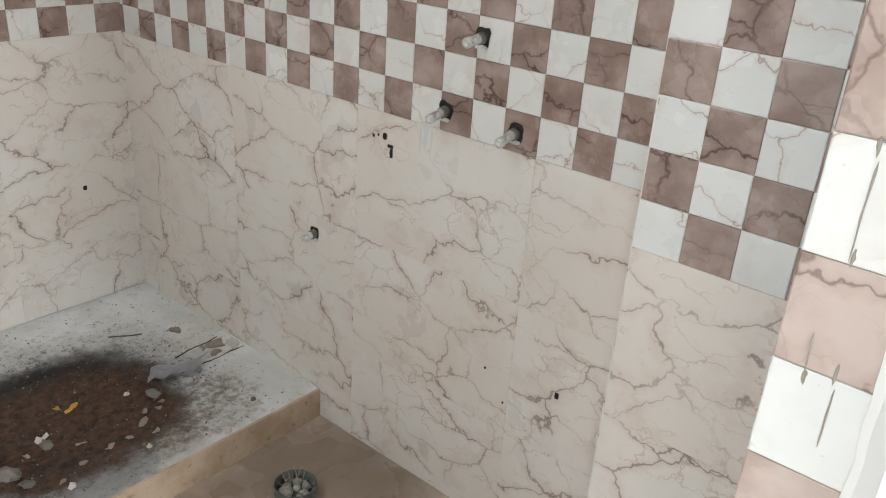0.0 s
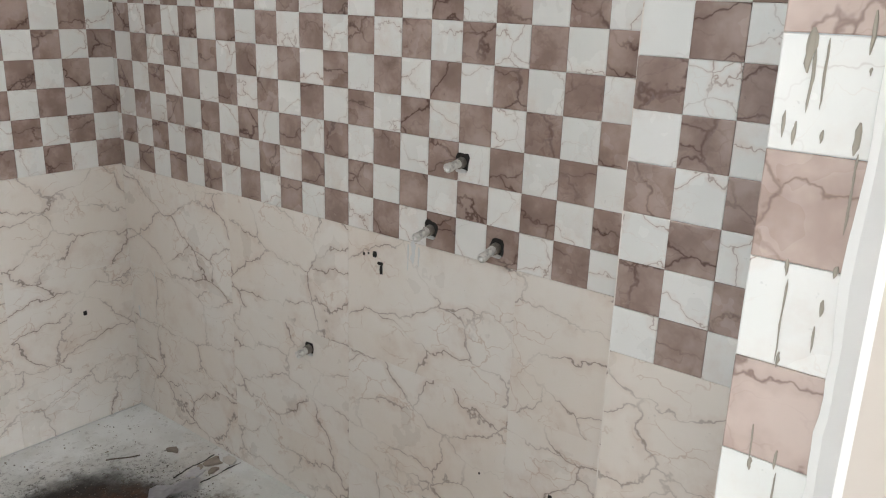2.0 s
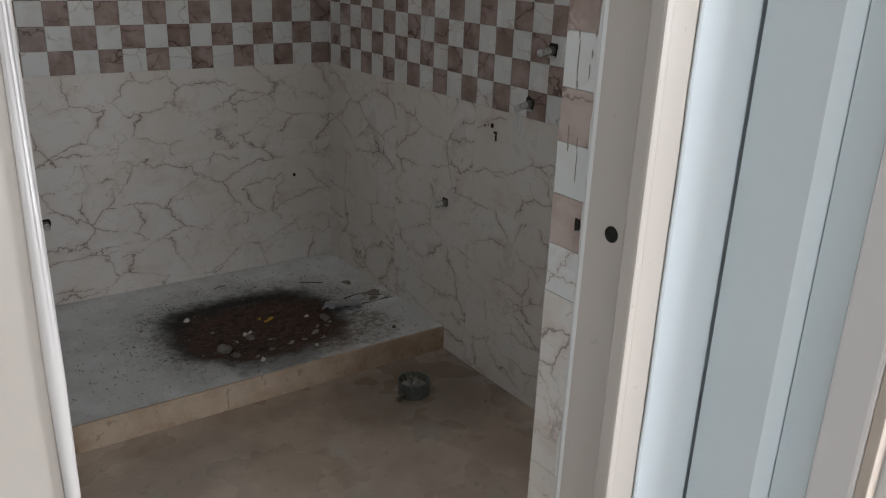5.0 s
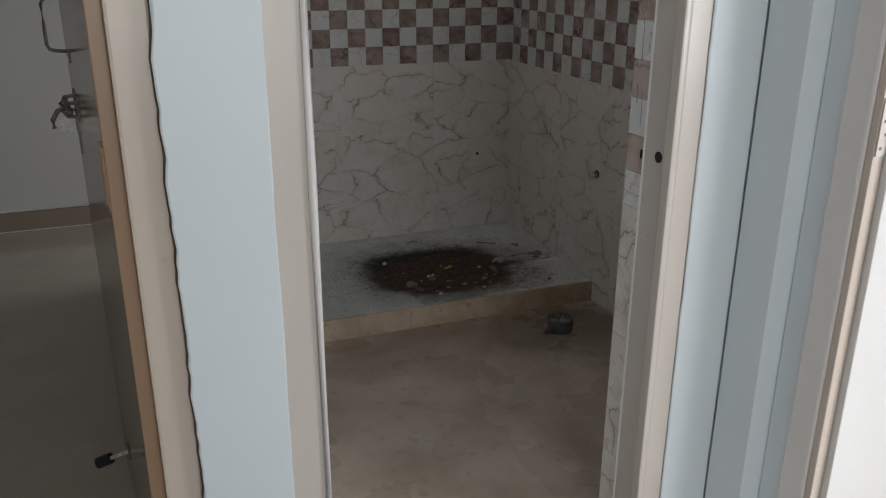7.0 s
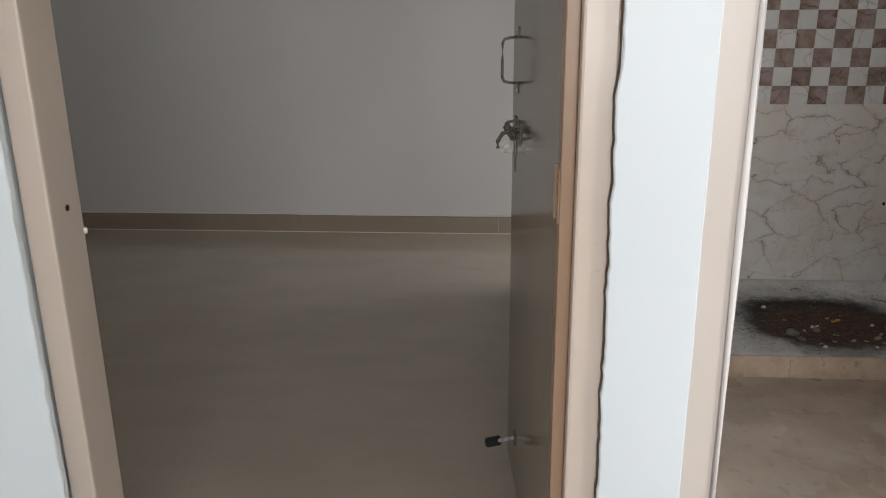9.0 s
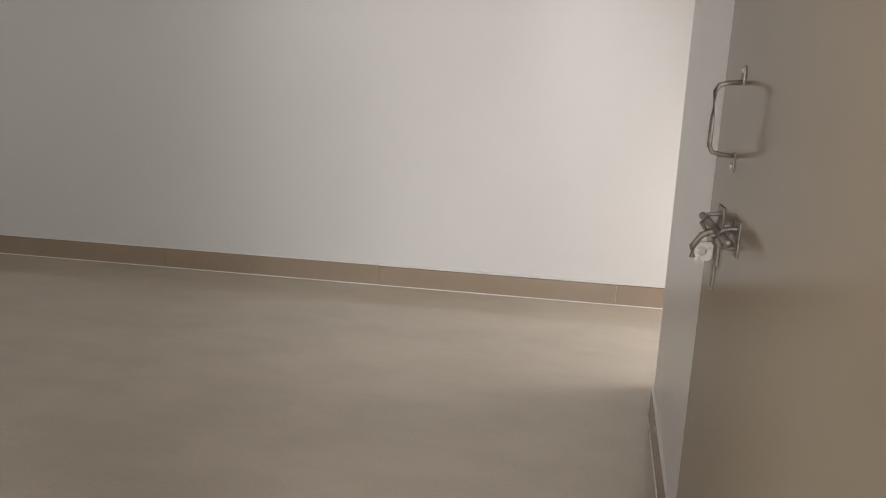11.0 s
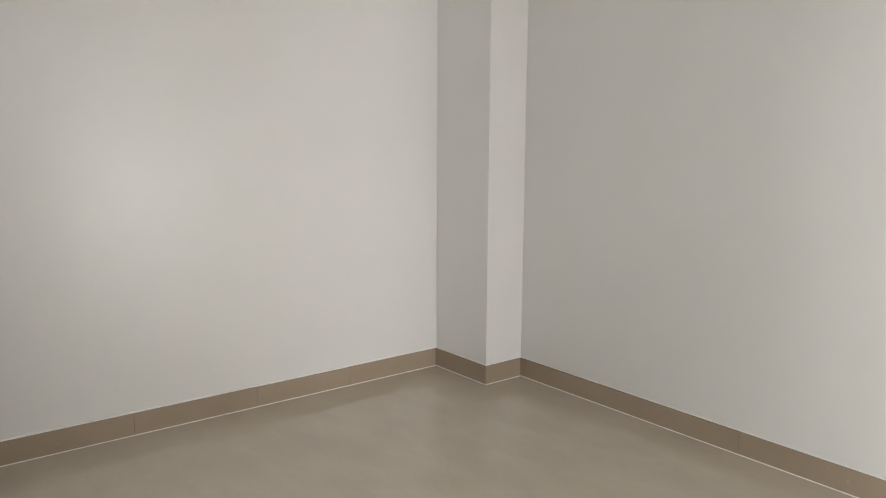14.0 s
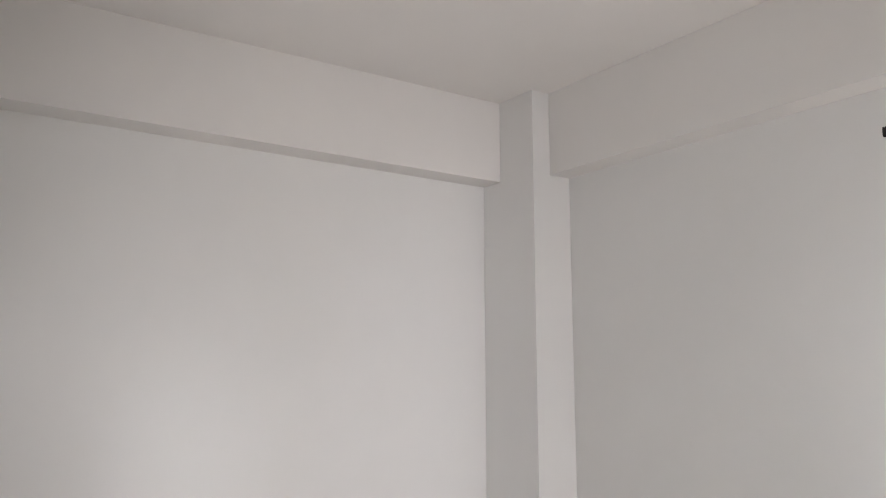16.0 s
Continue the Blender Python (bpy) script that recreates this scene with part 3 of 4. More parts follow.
part("latch_hole", rod_bm([(0.8745 - BF[0], 0.099 - BF[1], 1.084), (0.8715 - BF[0], 0.099 - BF[1], 1.084)], 0.0125, 18), HOLE_SHADE, bath_frame, "flat dark disc painted as the shade in a round latch hole")

# third door, at the side of the hall
side_frame = thing("door_frame_hall_side", (1.163, -0.65, 0), "pale pinkish painted door frame at the side of the hall", "door frame", kind="structure")
for a, b in ((-0.215, -0.147), (-1.168, -1.085)):
    part("post", box_bm(-0.055, 0.075, a + 0.65, b + 0.65, 0, HEAD + 0.075, bevel=0.006), FRAME_WHITE, side_frame)
part("stop", box_bm(-0.050, -0.022, -0.234 + 0.65, -0.2155 + 0.65, 0, HEAD, bevel=0.003), FRAME, side_frame)
part("head", box_bm(-0.055, 0.075, -1.083 + 0.65, -0.217 + 0.65, HEAD + 0.002, HEAD + 0.075, bevel=0.005), FRAME_WHITE, side_frame)
bm = box_bm(-0.048, -0.024, -0.2375 + 0.65, -0.2345 + 0.65, 1.14, 1.25, bevel=0.0008)
side_hinge = part("hinge", bm, FRAME_PALE, side_frame, "painted steel butt hinge with screws")
for k in range(4):
    part("screw", rod_bm([(-0.039 + 0.006 * (k % 2), -0.2375 + 0.65, 1.155 + 0.026 * k), (-0.039 + 0.006 * (k % 2), -0.2395 + 0.65, 1.155 + 0.026 * k)], 0.0030, 8), DARK_STEEL, side_hinge)
side_leaf = thing("door_hall_side", (1.243, -0.219, 0), "glossy white door standing open into the next room", "door", kind="structure", turn=-1.5)
part("panel", box_bm(-0.100, 0.72, -0.034, 0.0, 0.008, HEAD - 0.005, bevel=0.003), LEAF_WHITE, side_leaf)


def ragged_strip(name, x0, x1, y0, y1, z1, wob0, wob1, mat, label, seed, step=0.02):
    """A plaster face whose two upright edges waver as trowelled."""
    rng = random.Random(seed)
    bm = bmesh.new()
    rows = []
    a = b = 0.0
    for k in range(int(z1 / step) + 1):
        a = a * 0.8 + rng.uniform(-wob0, wob0)
        b = b * 0.8 + rng.uniform(-wob1, wob1)
        z = min(k * step, z1)
        rows.append([bm.verts.new(p) for p in ((x0 + a, y1, z), (x0 + a, y0 + 0.002, z), (x0 + a + 0.003, y0, z), (x1 + b - 0.003, y0, z), (x1 + b, y0 + 0.002, z), (x1 + b, y1, z))])
    for r, s in zip(rows, rows[1:]):
        for k in range(5):
            bm.faces.new((r[k], r[k + 1], s[k + 1], s[k]))
    bm.faces.new(rows[0])
    bm.faces.new(rows[-1])
    return structure(name, bm, mat, label)


ragged_strip("wall_plaster_pier", -0.139, 0.031, 0.020, 0.0385, CEIL - 0.01, 0.0026, 0.0005, HALL_WHITE, "bluish white plaster with a wavering edge beside the door frame", 4)
ragged_strip("wall_plaster_corner", 0.9275, 1.0600, 0.0345, 0.0395, CEIL - 0.01, 0.0007, 0.0, HALL_WHITE, "bluish white plaster beside the bathroom door frame", 6)
ragged_strip("wall_plaster_left", -2.6, -1.307, 0.012, FACE - 0.001, CEIL - 0.01, 0.0, 0.002, HALL_WHITE, "bluish white plaster beside the bedroom door frame", 8)

# Strip whose colour draws the shadow line between frame and plaster.
ragged_strip("trim_joint_shade", -0.1425, -0.132, 0.034, 0.0445, CEIL - 0.01, 0.0022, 0.0, JOINT_SHADE, "dark strip painted as the shade between the door frame and the plaster", 4)

# ------------------------------------------------------------------ bedroom skirting
SK_H, SK_T = 0.115, 0.011
WHITE_LINE = painted("white_filler", (0.84, 0.83, 0.80), 0.7, 0.1, 0.3, 0.1)


def skirting(name, p, q, normal, cuts, seed):
    """Skirting tiles along a wall foot, each a piece, with a cement bead."""
    rng = random.Random(seed)
    p, q = Vector((*p, 0)), Vector((*q, 0))
    d = (q - p).normalized()
    n = Vector((*normal, 0))
    ob = thing(name, p, "brown polished skirting tiles along the wall foot", "skirting", kind="structure")
    ends = [0.0] + cuts + [(q - p).length]
    for a, b in zip(ends, ends[1:]):
        h = SK_H + rng.uniform(-0.003, 0.002)
        t = SK_T + rng.uniform(-0.0015, 0.001)
        u, v = d * (a + 0.0008), d * (b - 0.0008) + n * t
        bm = box_bm(min(u.x, v.x), max(u.x, v.x), min(u.y, v.y), max(u.y, v.y), 0.0, h, bevel=0.0012)
        part("skirting_tile", bm, SKIRT, ob)
    u, v = n * (SK_T - 0.001), d * (q - p).length + n * (SK_T + 0.004)
    part("cement_bead", box_bm(min(u.x, v.x), max(u.x, v.x), min(u.y, v.y), max(u.y, v.y), 0.0, 0.004), WHITE_LINE, ob, "thin white cement line at the floor")
    u, v = Vector((0, 0, 0)), d * (q - p).length + n * (SK_T - 0.002)
    part("cement_line", box_bm(min(u.x, v.x), max(u.x, v.x), min(u.y, v.y), max(u.y, v.y), SK_H + 0.0022, SK_H + 0.0092), WHITE_LINE, ob, "thin white filler line above the tiles")
    return ob


skirting("baseboard_far", (COL_X + 0.001, FAR_Y), (1.85, FAR_Y), (0, -1), [0.06, 1.515, 2.819, 4.129, 5.439], 3)
skirting("baseboard_left", (LEFT_X, 0.26), (LEFT_X, COL_Y - 0.012), (1, 0), [0.55, 1.18, 1.85, 2.45], 5)
skirting("baseboard_column_front", (LEFT_X, COL_Y), (COL_X, COL_Y), (0, -1), [], 7)
skirting("baseboard_column_side", (COL_X, COL_Y - 0.0115), (COL_X, FAR_Y - 0.012), (1, 0), [], 9)
skirting("baseboard_partition", (-0.253, 1.06), (-0.253, CORNER_Y), (-1, 0), [0.6], 11)

# ------------------------------------------------------------------ bathroom ledge
rng = random.Random(21)
bm = bmesh.new()
nx, ny = 84, 46
X0, X1, Y0, Y1 = 0.034, SIDE_X, 1.648, BACK_Y
grid = []
for j in range(ny + 1):
    row = []
    for i in range(nx + 1):
        x, y = X0 + (X1 - X0) * i / nx, Y0 + (Y1 - Y0) * j / ny
        e = ((x - 1.11) / 0.30) ** 2 + ((y - 2.04) / 0.25) ** 2
        dip = -0.016 * math.exp(-e * e * 0.8)
        edge = min(1.0, min(x - X0, X1 - x, y - Y0, Y1 - y) / 0.04)
        z = 0.092 + dip + edge * (0.004 * noise.noise((x * 9, y * 9, 1.0)) + 0.003 * noise.noise((x * 30, y * 30, 5.0)) * (1.0 + 1.5 * math.exp(-e * 0.6)))
        row.append(bm.verts.new((x, y, z)))
    grid.append(row)
for j in range(ny):
    for i in range(nx):
        bm.faces.new((grid[j][i], grid[j][i + 1], grid[j + 1][i + 1], grid[j + 1][i]))
low = [bm.verts.new((v.co.x, v.co.y, 0.0)) for v in (grid[0][0], grid[0][-1], grid[-1][-1], grid[-1][0])]
bm.faces.new([low[0], low[1]] + [v for v in reversed(grid[0])])
bm.faces.new([low[1], low[2]] + [r[-1] for r in reversed(grid)])
bm.faces.new([low[2], low[3]] + grid[-1])
bm.faces.new([low[3], low[0]] + [r[0] for r in grid])
ledge = structure("bath_ledge", bm, LEDGE, "raised cement ledge with a sooty patch of brown dirt", "ledge")
for a, b in ((0.036, 0.824), (0.8250, SIDE_X - 0.002)):
    part("edge_tile", box_bm(a, b, 1.638, 1.6475, 0.0, 0.0945, bevel=0.0015), LEDGE_FRONT, ledge)


# ------------------------------------------------------------------ wall tiles
MESHES = {}


def tile_mesh(w, h, mat, bevel):
    """One tile, face towards local -y, its lower left corner at the origin."""
    key = (round(w, 3), round(h, 3), mat.name, bevel)
    if key not in MESHES:
        bm = bmesh.new()
        b = min(bevel, w / 3, h / 3)
        lo = [bm.verts.new(p) for p in ((0, TILE, 0), (w, TILE, 0), (w, TILE, h), (0, TILE, h))]
        md = [bm.verts.new(p) for p in ((0, b * 0.5, 0), (w, b * 0.5, 0), (w, b * 0.5, h), (0, b * 0.5, h))]
        up = [bm.verts.new(p) for p in ((b, 0, b), (w - b, 0, b), (w - b, 0, h - b), (b, 0, h - b))]
        for r, s in ((lo, md), (md, up)):
            for k in range(4):
                bm.faces.new((r[k], r[(k + 1) % 4], s[(k + 1) % 4], s[k]))
        bm.faces.new(up)
        MESHES[key] = mesh_of("tile", bm, mat)
    return MESHES[key]


def tile(parent, m, w, h, mat, bevel, name="tile"):
    ob = new(name, tile_mesh(w, h, mat, bevel))
    ob.parent = parent
    ob.matrix_world = m
    return ob


def tiled_face(parent, origin, turn, length, base, phase, dark_first, top, joints, rows_below, rng, pitch=CHECK):
    """Checks from base up to top and large marble tiles below. origin: the foot at the left end, seen from the room; turn: its direction.
    phase: where the first check joint lies; dark_first: whether the check left of it is dark in the lowest row."""
    at = lambda u, z, d=0.0: pose(*origin, 0, 0, turn) @ Matrix.Translation((u, d, z))
    gap = 0.0004
    cols = [0.0]
    u = phase
    while u < length - 0.004:
        if u > 0.004:
            cols.append(u)
        u += pitch
    cols.append(length)
    n = int(round((top - base) / pitch))
    for r in range(n):
        for c, (a, b) in enumerate(zip(cols, cols[1:])):
            dark = (c + r) % 2 == (0 if dark_first else 1)
            tile(parent, at(a + gap, base + r * pitch + gap, rng.uniform(-0.0004, 0.0004)), b - a - 2 * gap, pitch - 2 * gap, BROWN_CHECK if dark else WHITE_CHECK, 0.0014, "check_tile")
    cuts = [0.0] + [j for j in joints if 0.01 < j < length - 0.01] + [length]
    zs = rows_below + [base]
    for z0, z1 in zip(zs, zs[1:]):
        for a, b in zip(cuts, cuts[1:]):
            tile(parent, at(a + 0.0002, z0 + 0.0002, rng.uniform(-0.0002, 0.0002)), b - a - 0.0004, z1 - z0 - 0.0004, MARBLE, 0.0005, "marble_tile")
    for a, b in zip(cuts, cuts[1:]):
        for z0 in (base + n * pitch, base + n * pitch + 0.5):
            z1 = min(z0 + 0.5, CEIL)
            if z1 - z0 > 0.02:
                tile(parent, at(a + 0.0004, z0 + 0.0004), b - a - 0.0008, z1 - z0 - 0.0008, MARBLE, 0.0008, "marble_tile")


def below(base, foot, step=0.341):
    zs = [base]
    while zs[0] - step > foot + 0.03:
        zs.insert(0, zs[0] - step)
    return [foot] + zs[:-1]


trng = random.Random(5)
TOP = 2.16
# back wall: left to right along +x, tiled face towards -y
first = (1.271 - 0.034) % CHECK
k = int(round((1.271 - 0.034 - first) / CHECK))
tiled_face(wall_back, (0.034, BACK_Y, 0), 0, SIDE_X - 0.034 + TILE, 0.983, first, (k % 2) == 1, TOP, [0.20, 0.72, 1.24], below(0.983, 0.094), trng)
# side wall: left end at the back corner, along -y, face towards -x
first = (BACK_Y - 0.988) % CHECK
k = int(round((BACK_Y - 0.988 - first) / CHECK))
tiled_face(wall_side, (SIDE_X, BACK_Y, 0), -90, BACK_Y - PIER_Y, 0.979, first, (k % 2) == 0, TOP, [0.02 + BACK_Y - 2.03, BACK_Y - 1.510, BACK_Y - 0.988], below(0.979, 0.0), trng)
# pier
tiled_face(wall_pier, (PIER_X, PIER_Y, 0), -90, PIER_Y - INNER - 0.004, 0.947, 0.0865, False, TOP, [0.30], below(0.947, 0.0), trng, 0.0870)
tile(wall_pier, pose(SIDE_X + TILE, PIER_Y, 0.002, 0, 0, 180), SIDE_X - PIER_X + TILE, CEIL - 0.01, MARBLE, 0.001, "marble_tile")
# door reveal
for r in range(15):
    z = 1.0225 + (r - 1) * 0.0850
    w = 0.083 - 0.004 * ((r * 7) % 3)
    m = pose(REVEAL_X, 0.250, z + 0.0004, 0, 0, -90)
    tile(wall_front_right, m, w, 0.0842, WHITE_CHECK if r % 2 == 0 else LIT_BROWN_CHECK, 0.0012, "reveal_tile")
for z0, z1 in ((0.002, 0.26), (0.261, 0.60), (0.601, 0.937)):
    tile(wall_front_right, pose(REVEAL_X, 0.250, z0, 0, 0, -90), 0.082, z1 - z0, MARBLE, 0.001, "reveal_tile")


# ------------------------------------------------------------------ bathroom fittings
def ragged_plate_bm(cx, cz, w, h, seed, thick=0.0012, n=14):
    """A rough-cut patch lying on the plane y = 0, towards -y."""
    rng = random.Random(seed)
    bm = bmesh.new()
    ring = []
    for k in range(n):
        a = 2 * math.pi * k / n
        r = rng.uniform(0.86, 1.1) / max(abs(math.cos(a)), abs(math.sin(a))) ** 0.8
        ring.append((cx + math.cos(a) * r * w / 2, cz + math.sin(a) * r * h / 2))
    lo = [bm.verts.new((x, 0.0, z)) for x, z in ring]
    hi = [bm.verts.new((x, -thick, z)) for x, z in ring]
    for k in range(n):
        bm.faces.new((lo[k], lo[(k + 1) % n], hi[(k + 1) % n], hi[k]))
    bm.faces.new(hi)
    return bm


def tube_bm(p, q, r0, r1, sides=14):
    """A short pipe with a bore."""
    bm = bmesh.new()
    p, q = Vector(p), Vector(q)
    m = (q - p).to_track_quat("Z", "Y").to_matrix()
    rings = []
    for c, r in ((p, r0), (q, r0), (q, r1), (p + (q - p) * 0.4, r1)):
        rings.append([bm.verts.new(c + m @ Vector((math.cos(2 * math.pi * k / sides) * r, math.sin(2 * math.pi * k / sides) * r, 0))) for k in range(sides)])
    for a, b in zip(rings, rings[1:]):
        for k in range(sides):
            bm.faces.new((a[k], a[(k + 1) % sides], b[(k + 1) % sides], b[k]))
    bm.faces.new(rings[-1])
    return bm


def pipe_stub(at, turn, length, droop, seed, size=0.038, label="steel water pipe stub in a rough square cut-out of the tiles"):
    """A capped-off nipple standing out of a cut in the tiles; local -y points into the room."""
    ob = thing("pipe_stub", at, label, "pipe", "pipe stubs in the bathroom wall", turn=turn)
    part("cut_out", ragged_plate_bm(0.0, 0.002, size, size * 1.05, seed), HOLE_SHADE, ob, "flat dark patch painted as the shade in a tile cut-out")
    part("mortar", ragged_plate_bm(-0.002, -size * 0.5, size * 0.8, 0.009, seed + 50, 0.003), PLASTER, ob, "crumbled mortar")
    part("socket", tube_bm((0, 0.0, 0), (0, -0.016, -droop * 0.2), 0.0125, 0.010), DARK_STEEL, ob, "", True)
    part("nipple", tube_bm((0, -0.010, 0), (0, -length, -droop), 0.0098, 0.0066), STEEL, ob, "threaded steel nipple", True)
    part("ring", tube_bm((0, -length * 0.78, -droop * 0.78), (0, -length * 0.98, -droop * 0.98), 0.0110, 0.0096), STEEL, ob, "", True)
    return ob


pipe_stub((SIDE_X - 0.0006, 1.148, 1.197), -90, 0.056, 0.006, 1)
pipe_stub((SIDE_X - 0.0006, 1.234, 1.024), -90, 0.058, 0.010, 2)
pipe_stub((SIDE_X - 0.0006, 1.043, 1.020), -90, 0.060, 0.012, 3)
pipe_stub((SIDE_X - 0.0006, 1.663, 0.588), -90, 0.046, 0.006, 4, 0.034)
pipe_stub((0.493, BACK_Y - 0.0006, 0.429), 0, 0.040, 0.004, 5, 0.036)


# A flat dark plate on the surface, coloured as a hole's shaded inside.
def wall_hole(at, turn, w, h, seed, label):
    ob = tagged(new("wall_hole", mesh_of("wall_hole", ragged_plate_bm(0, 0, w, h, seed), HOLE_SHADE)), label, "hole", "chipped holes in the bathroom tiles")
    ob.matrix_world = pose(*at, 0, 0, turn)
    return ob


for (y, z, w, h), sd in zip(((1.414, 0.923, 0.014, 0.016), (1.392, 0.886, 0.010, 0.024), (1.395, 0.902, 0.020, 0.008), (1.452, 0.916, 0.006, 0.008), (1.436, 0.921, 0.005, 0.006), (0.860, 0.459, 0.010, 0.016), (1.06, 0.44, 0.005, 0.006), (1.0, 0.37, 0.005, 0.006)), range(30, 60)):
    wall_hole((SIDE_X - 0.0006, y, z), -90, w, h, sd, "small flat dark patch for a chip in the marble wall tiles")
wall_hole((1.522, BACK_Y - 0.0006, 0.497), 0, 0.013, 0.016, 61, "small flat dark patch for a drill hole in the marble wall tiles")
wall_hole((-2.589, FAR_Y - 0.0006, 2.664), 0, 0.030, 0.045, 63, "flat dark patch for a conduit hole in the painted wall")
wall_hole((REVEAL_X - 0.0006, 0.188, 1.070), -90, 0.012, 0.020, 62, "flat dark patch for a rough latch slot in the tiled door reveal")


def smear_bm(width, length, seed, thick=0.0009, taper=0.5, step=0.006):
    """A run of cement down a wall: local x across, -y out, from z = 0 downwards."""
    rng = random.Random(seed)
    bm = bmesh.new()
    n = max(4, int(length / step))
    rows = []
    a = 0.0
    for k in range(n + 1):
        f = k / n
        a = a * 0.85 + rng.uniform(-0.12, 0.12) * width
        w = width * (1 - taper * f) * rng.uniform(0.55, 1.15) * (0.25 if k in (0, n) else 1.0) / 2
        z = -length * f
        rows.append([bm.verts.new(p) for p in ((a - w, 0, z), (a - w * 0.5, -thick, z), (a + w * 0.5, -thick, z), (a + w, 0, z))])
    for r, t in zip(rows, rows[1:]):
        for k in range(3):
            bm.faces.new((r[k], r[k + 1], t[k + 1], t[k]))
    return bm


CEMENT = painted("dried_cement", (0.36, 0.325, 0.27), 0.9, 0.35, 0.6, 0.5)
drip_rng = random.Random(71)
for y, z, w, l in ((0.229, 1.537, 0.015, 0.032), (0.225, 1.522, 0.006, 0.045), (0.217, 1.530, 0.004, 0.050), (0.190, 1.550, 0.008, 0.030), (0.187, 1.512, 0.004, 0.006), (0.240, 1.477, 0.005, 0.020), (0.231, 1.470, 0.006, 0.018),
                   (0.187, 1.474, 0.012, 0.024), (0.186, 1.452, 0.004, 0.060), (0.212, 1.466, 0.005, 0.010), (0.221, 1.366, 0.006, 0.014), (0.219, 1.350, 0.003, 0.070), (0.217, 1.290, 0.006, 0.014), (0.192, 1.340, 0.006, 0.014),
                   (0.194, 1.318, 0.005, 0.022), (0.186, 1.368, 0.007, 0.010), (0.227, 1.222, 0.004, 0.032), (0.225, 1.192, 0.007, 0.012), (0.206, 1.206, 0.006, 0.018), (0.204, 1.186, 0.003, 0.050)):
    ob = tagged(new("cement_drip", mesh_of("cement_drip", smear_bm(w * 0.7, l, drip_rng.randrange(9999), 0.0006), CEMENT)), "grey cement run dried on the tiled door reveal", "cement drip", "cement drips on the reveal")
    ob.matrix_world = pose(REVEAL_X - 0.0004, y, z, 0, 0, -90)
for y, z, w, l in ((1.289, 0.985, 0.020, 0.060), (1.270, 0.972, 0.008, 0.05), (1.305, 0.975, 0.006, 0.07), (2.490, 0.754, 0.006, 0.020), (2.540, 0.486, 0.012, 0.045), (2.430, 0.640, 0.004, 0.060)):
    ob = tagged(new("cement_drip", mesh_of("cement_drip", smear_bm(w, l, drip_rng.randrange(9999), 0.0005), PLASTER)), "pale lime run dried below a pipe stub", "cement drip", "pale drips below the pipes")
    ob.matrix_world = pose(SIDE_X - 0.0004, y, z, 0, 0, -90)
# white cement pressed between the reveal tiles and the frame
rg = random.Random(15)
bm = bmesh.new()
rows = []
for k in range(140):
    z = k * 0.0154
    w = 0.017 + 0.016 * max(0.0, noise.noise((z * 7, 3.0, 0.0))) + rg.uniform(-0.001, 0.001)
    rows.append([bm.verts.new(p) for p in ((REVEAL_X - 0.0012, 0.162 + w, z), (REVEAL_X - 0.004, 0.162 + w * 0.6, z), (0.8718, 0.1570, z), (0.8732, 0.1490, z))])
for r, t in zip(rows, rows[1:]):
    for k in range(3):
        bm.faces.new((r[k], r[k + 1], t[k + 1], t[k]))
structure("trim_cement_fillet", bm, WHITE_LINE, "white cement smeared between reveal tiles and door frame", "trim")


# ------------------------------------------------------------------ drain cup with pebbles
def pebble_bm(rx, ry, rz, seed, rough=0.25, cuts=2):
    bm = bmesh.new()
    bmesh.ops.create_icosphere(bm, subdivisions=cuts, radius=1.0)
    for v in bm.verts:
        k = 1 + rough * noise.noise(v.co * 1.7 + Vector((seed * 3.1, seed * 1.7, 0)))
        v.co = Vector((v.co.x * rx * k, v.co.y * ry * k, max(v.co.z, -0.75) * rz * k))
    return bm


CUP = (1.411, 1.412, 0.0)
cup = thing("drain_cup", CUP, "grey plastic pipe end filled with pebbles and straw on the floor", "pipe end")
bm = bmesh.new()
sides = 36
prof = ((0.054, 0.0), (0.056, 0.050), (0.0565, 0.054), (0.0540, 0.056), (0.0515, 0.054), (0.0500, 0.030), (0.0500, 0.018))
rings = [[bm.verts.new((math.cos(2 * math.pi * k / sides) * r, math.sin(2 * math.pi * k / sides) * r, z)) for k in range(sides)] for r, z in prof]
for a, b in zip(rings, rings[1:]):
    for k in range(sides):
        bm.faces.new((a[k], a[(k + 1) % sides], b[(k + 1) % sides], b[k]))
bm.faces.new(rings[-1])
part("wall_of_pipe", bm, PVC, cup, "", True)
part("lug", rod_bm([(-0.052, -0.02, 0.012), (-0.082, -0.032, 0.014)], 0.010, 10), DARK_STEEL, cup, "rusty bolt beside the pipe end")
GREY_STONE = stone("grey_pebble", (0.48, 0.48, 0.45), 0.3)
STRAW = stone("dry_straw", (0.46, 0.38, 0.25))
prng = random.Random(33)
for k, (x, y, r) in enumerate(((-0.024, 0.006, 0.020), (0.006, -0.026, 0.014), (0.028, -0.010, 0.015), (0.024, 0.020, 0.013), (-0.006, 0.026, 0.013), (-0.012, -0.030, 0.012), (0.008, 0.002, 0.014), (-0.034, -0.016, 0.010), (0.036, 0.006, 0.009))):
    ob = tagged(new("pebble", mesh_of("pebble", pebble_bm(r, r * 0.8, r * 0.75, k), GREY_STONE, True)), "rounded grey pebble lying in the pipe end", "pebble", "pebbles in the pipe end")
    ob.matrix_world = pose(CUP[0] + x, CUP[1] + y, 0.026 + r * 0.5, prng.uniform(-20, 20), prng.uniform(-20, 20), prng.uniform(0, 360))
bm = bmesh.new()
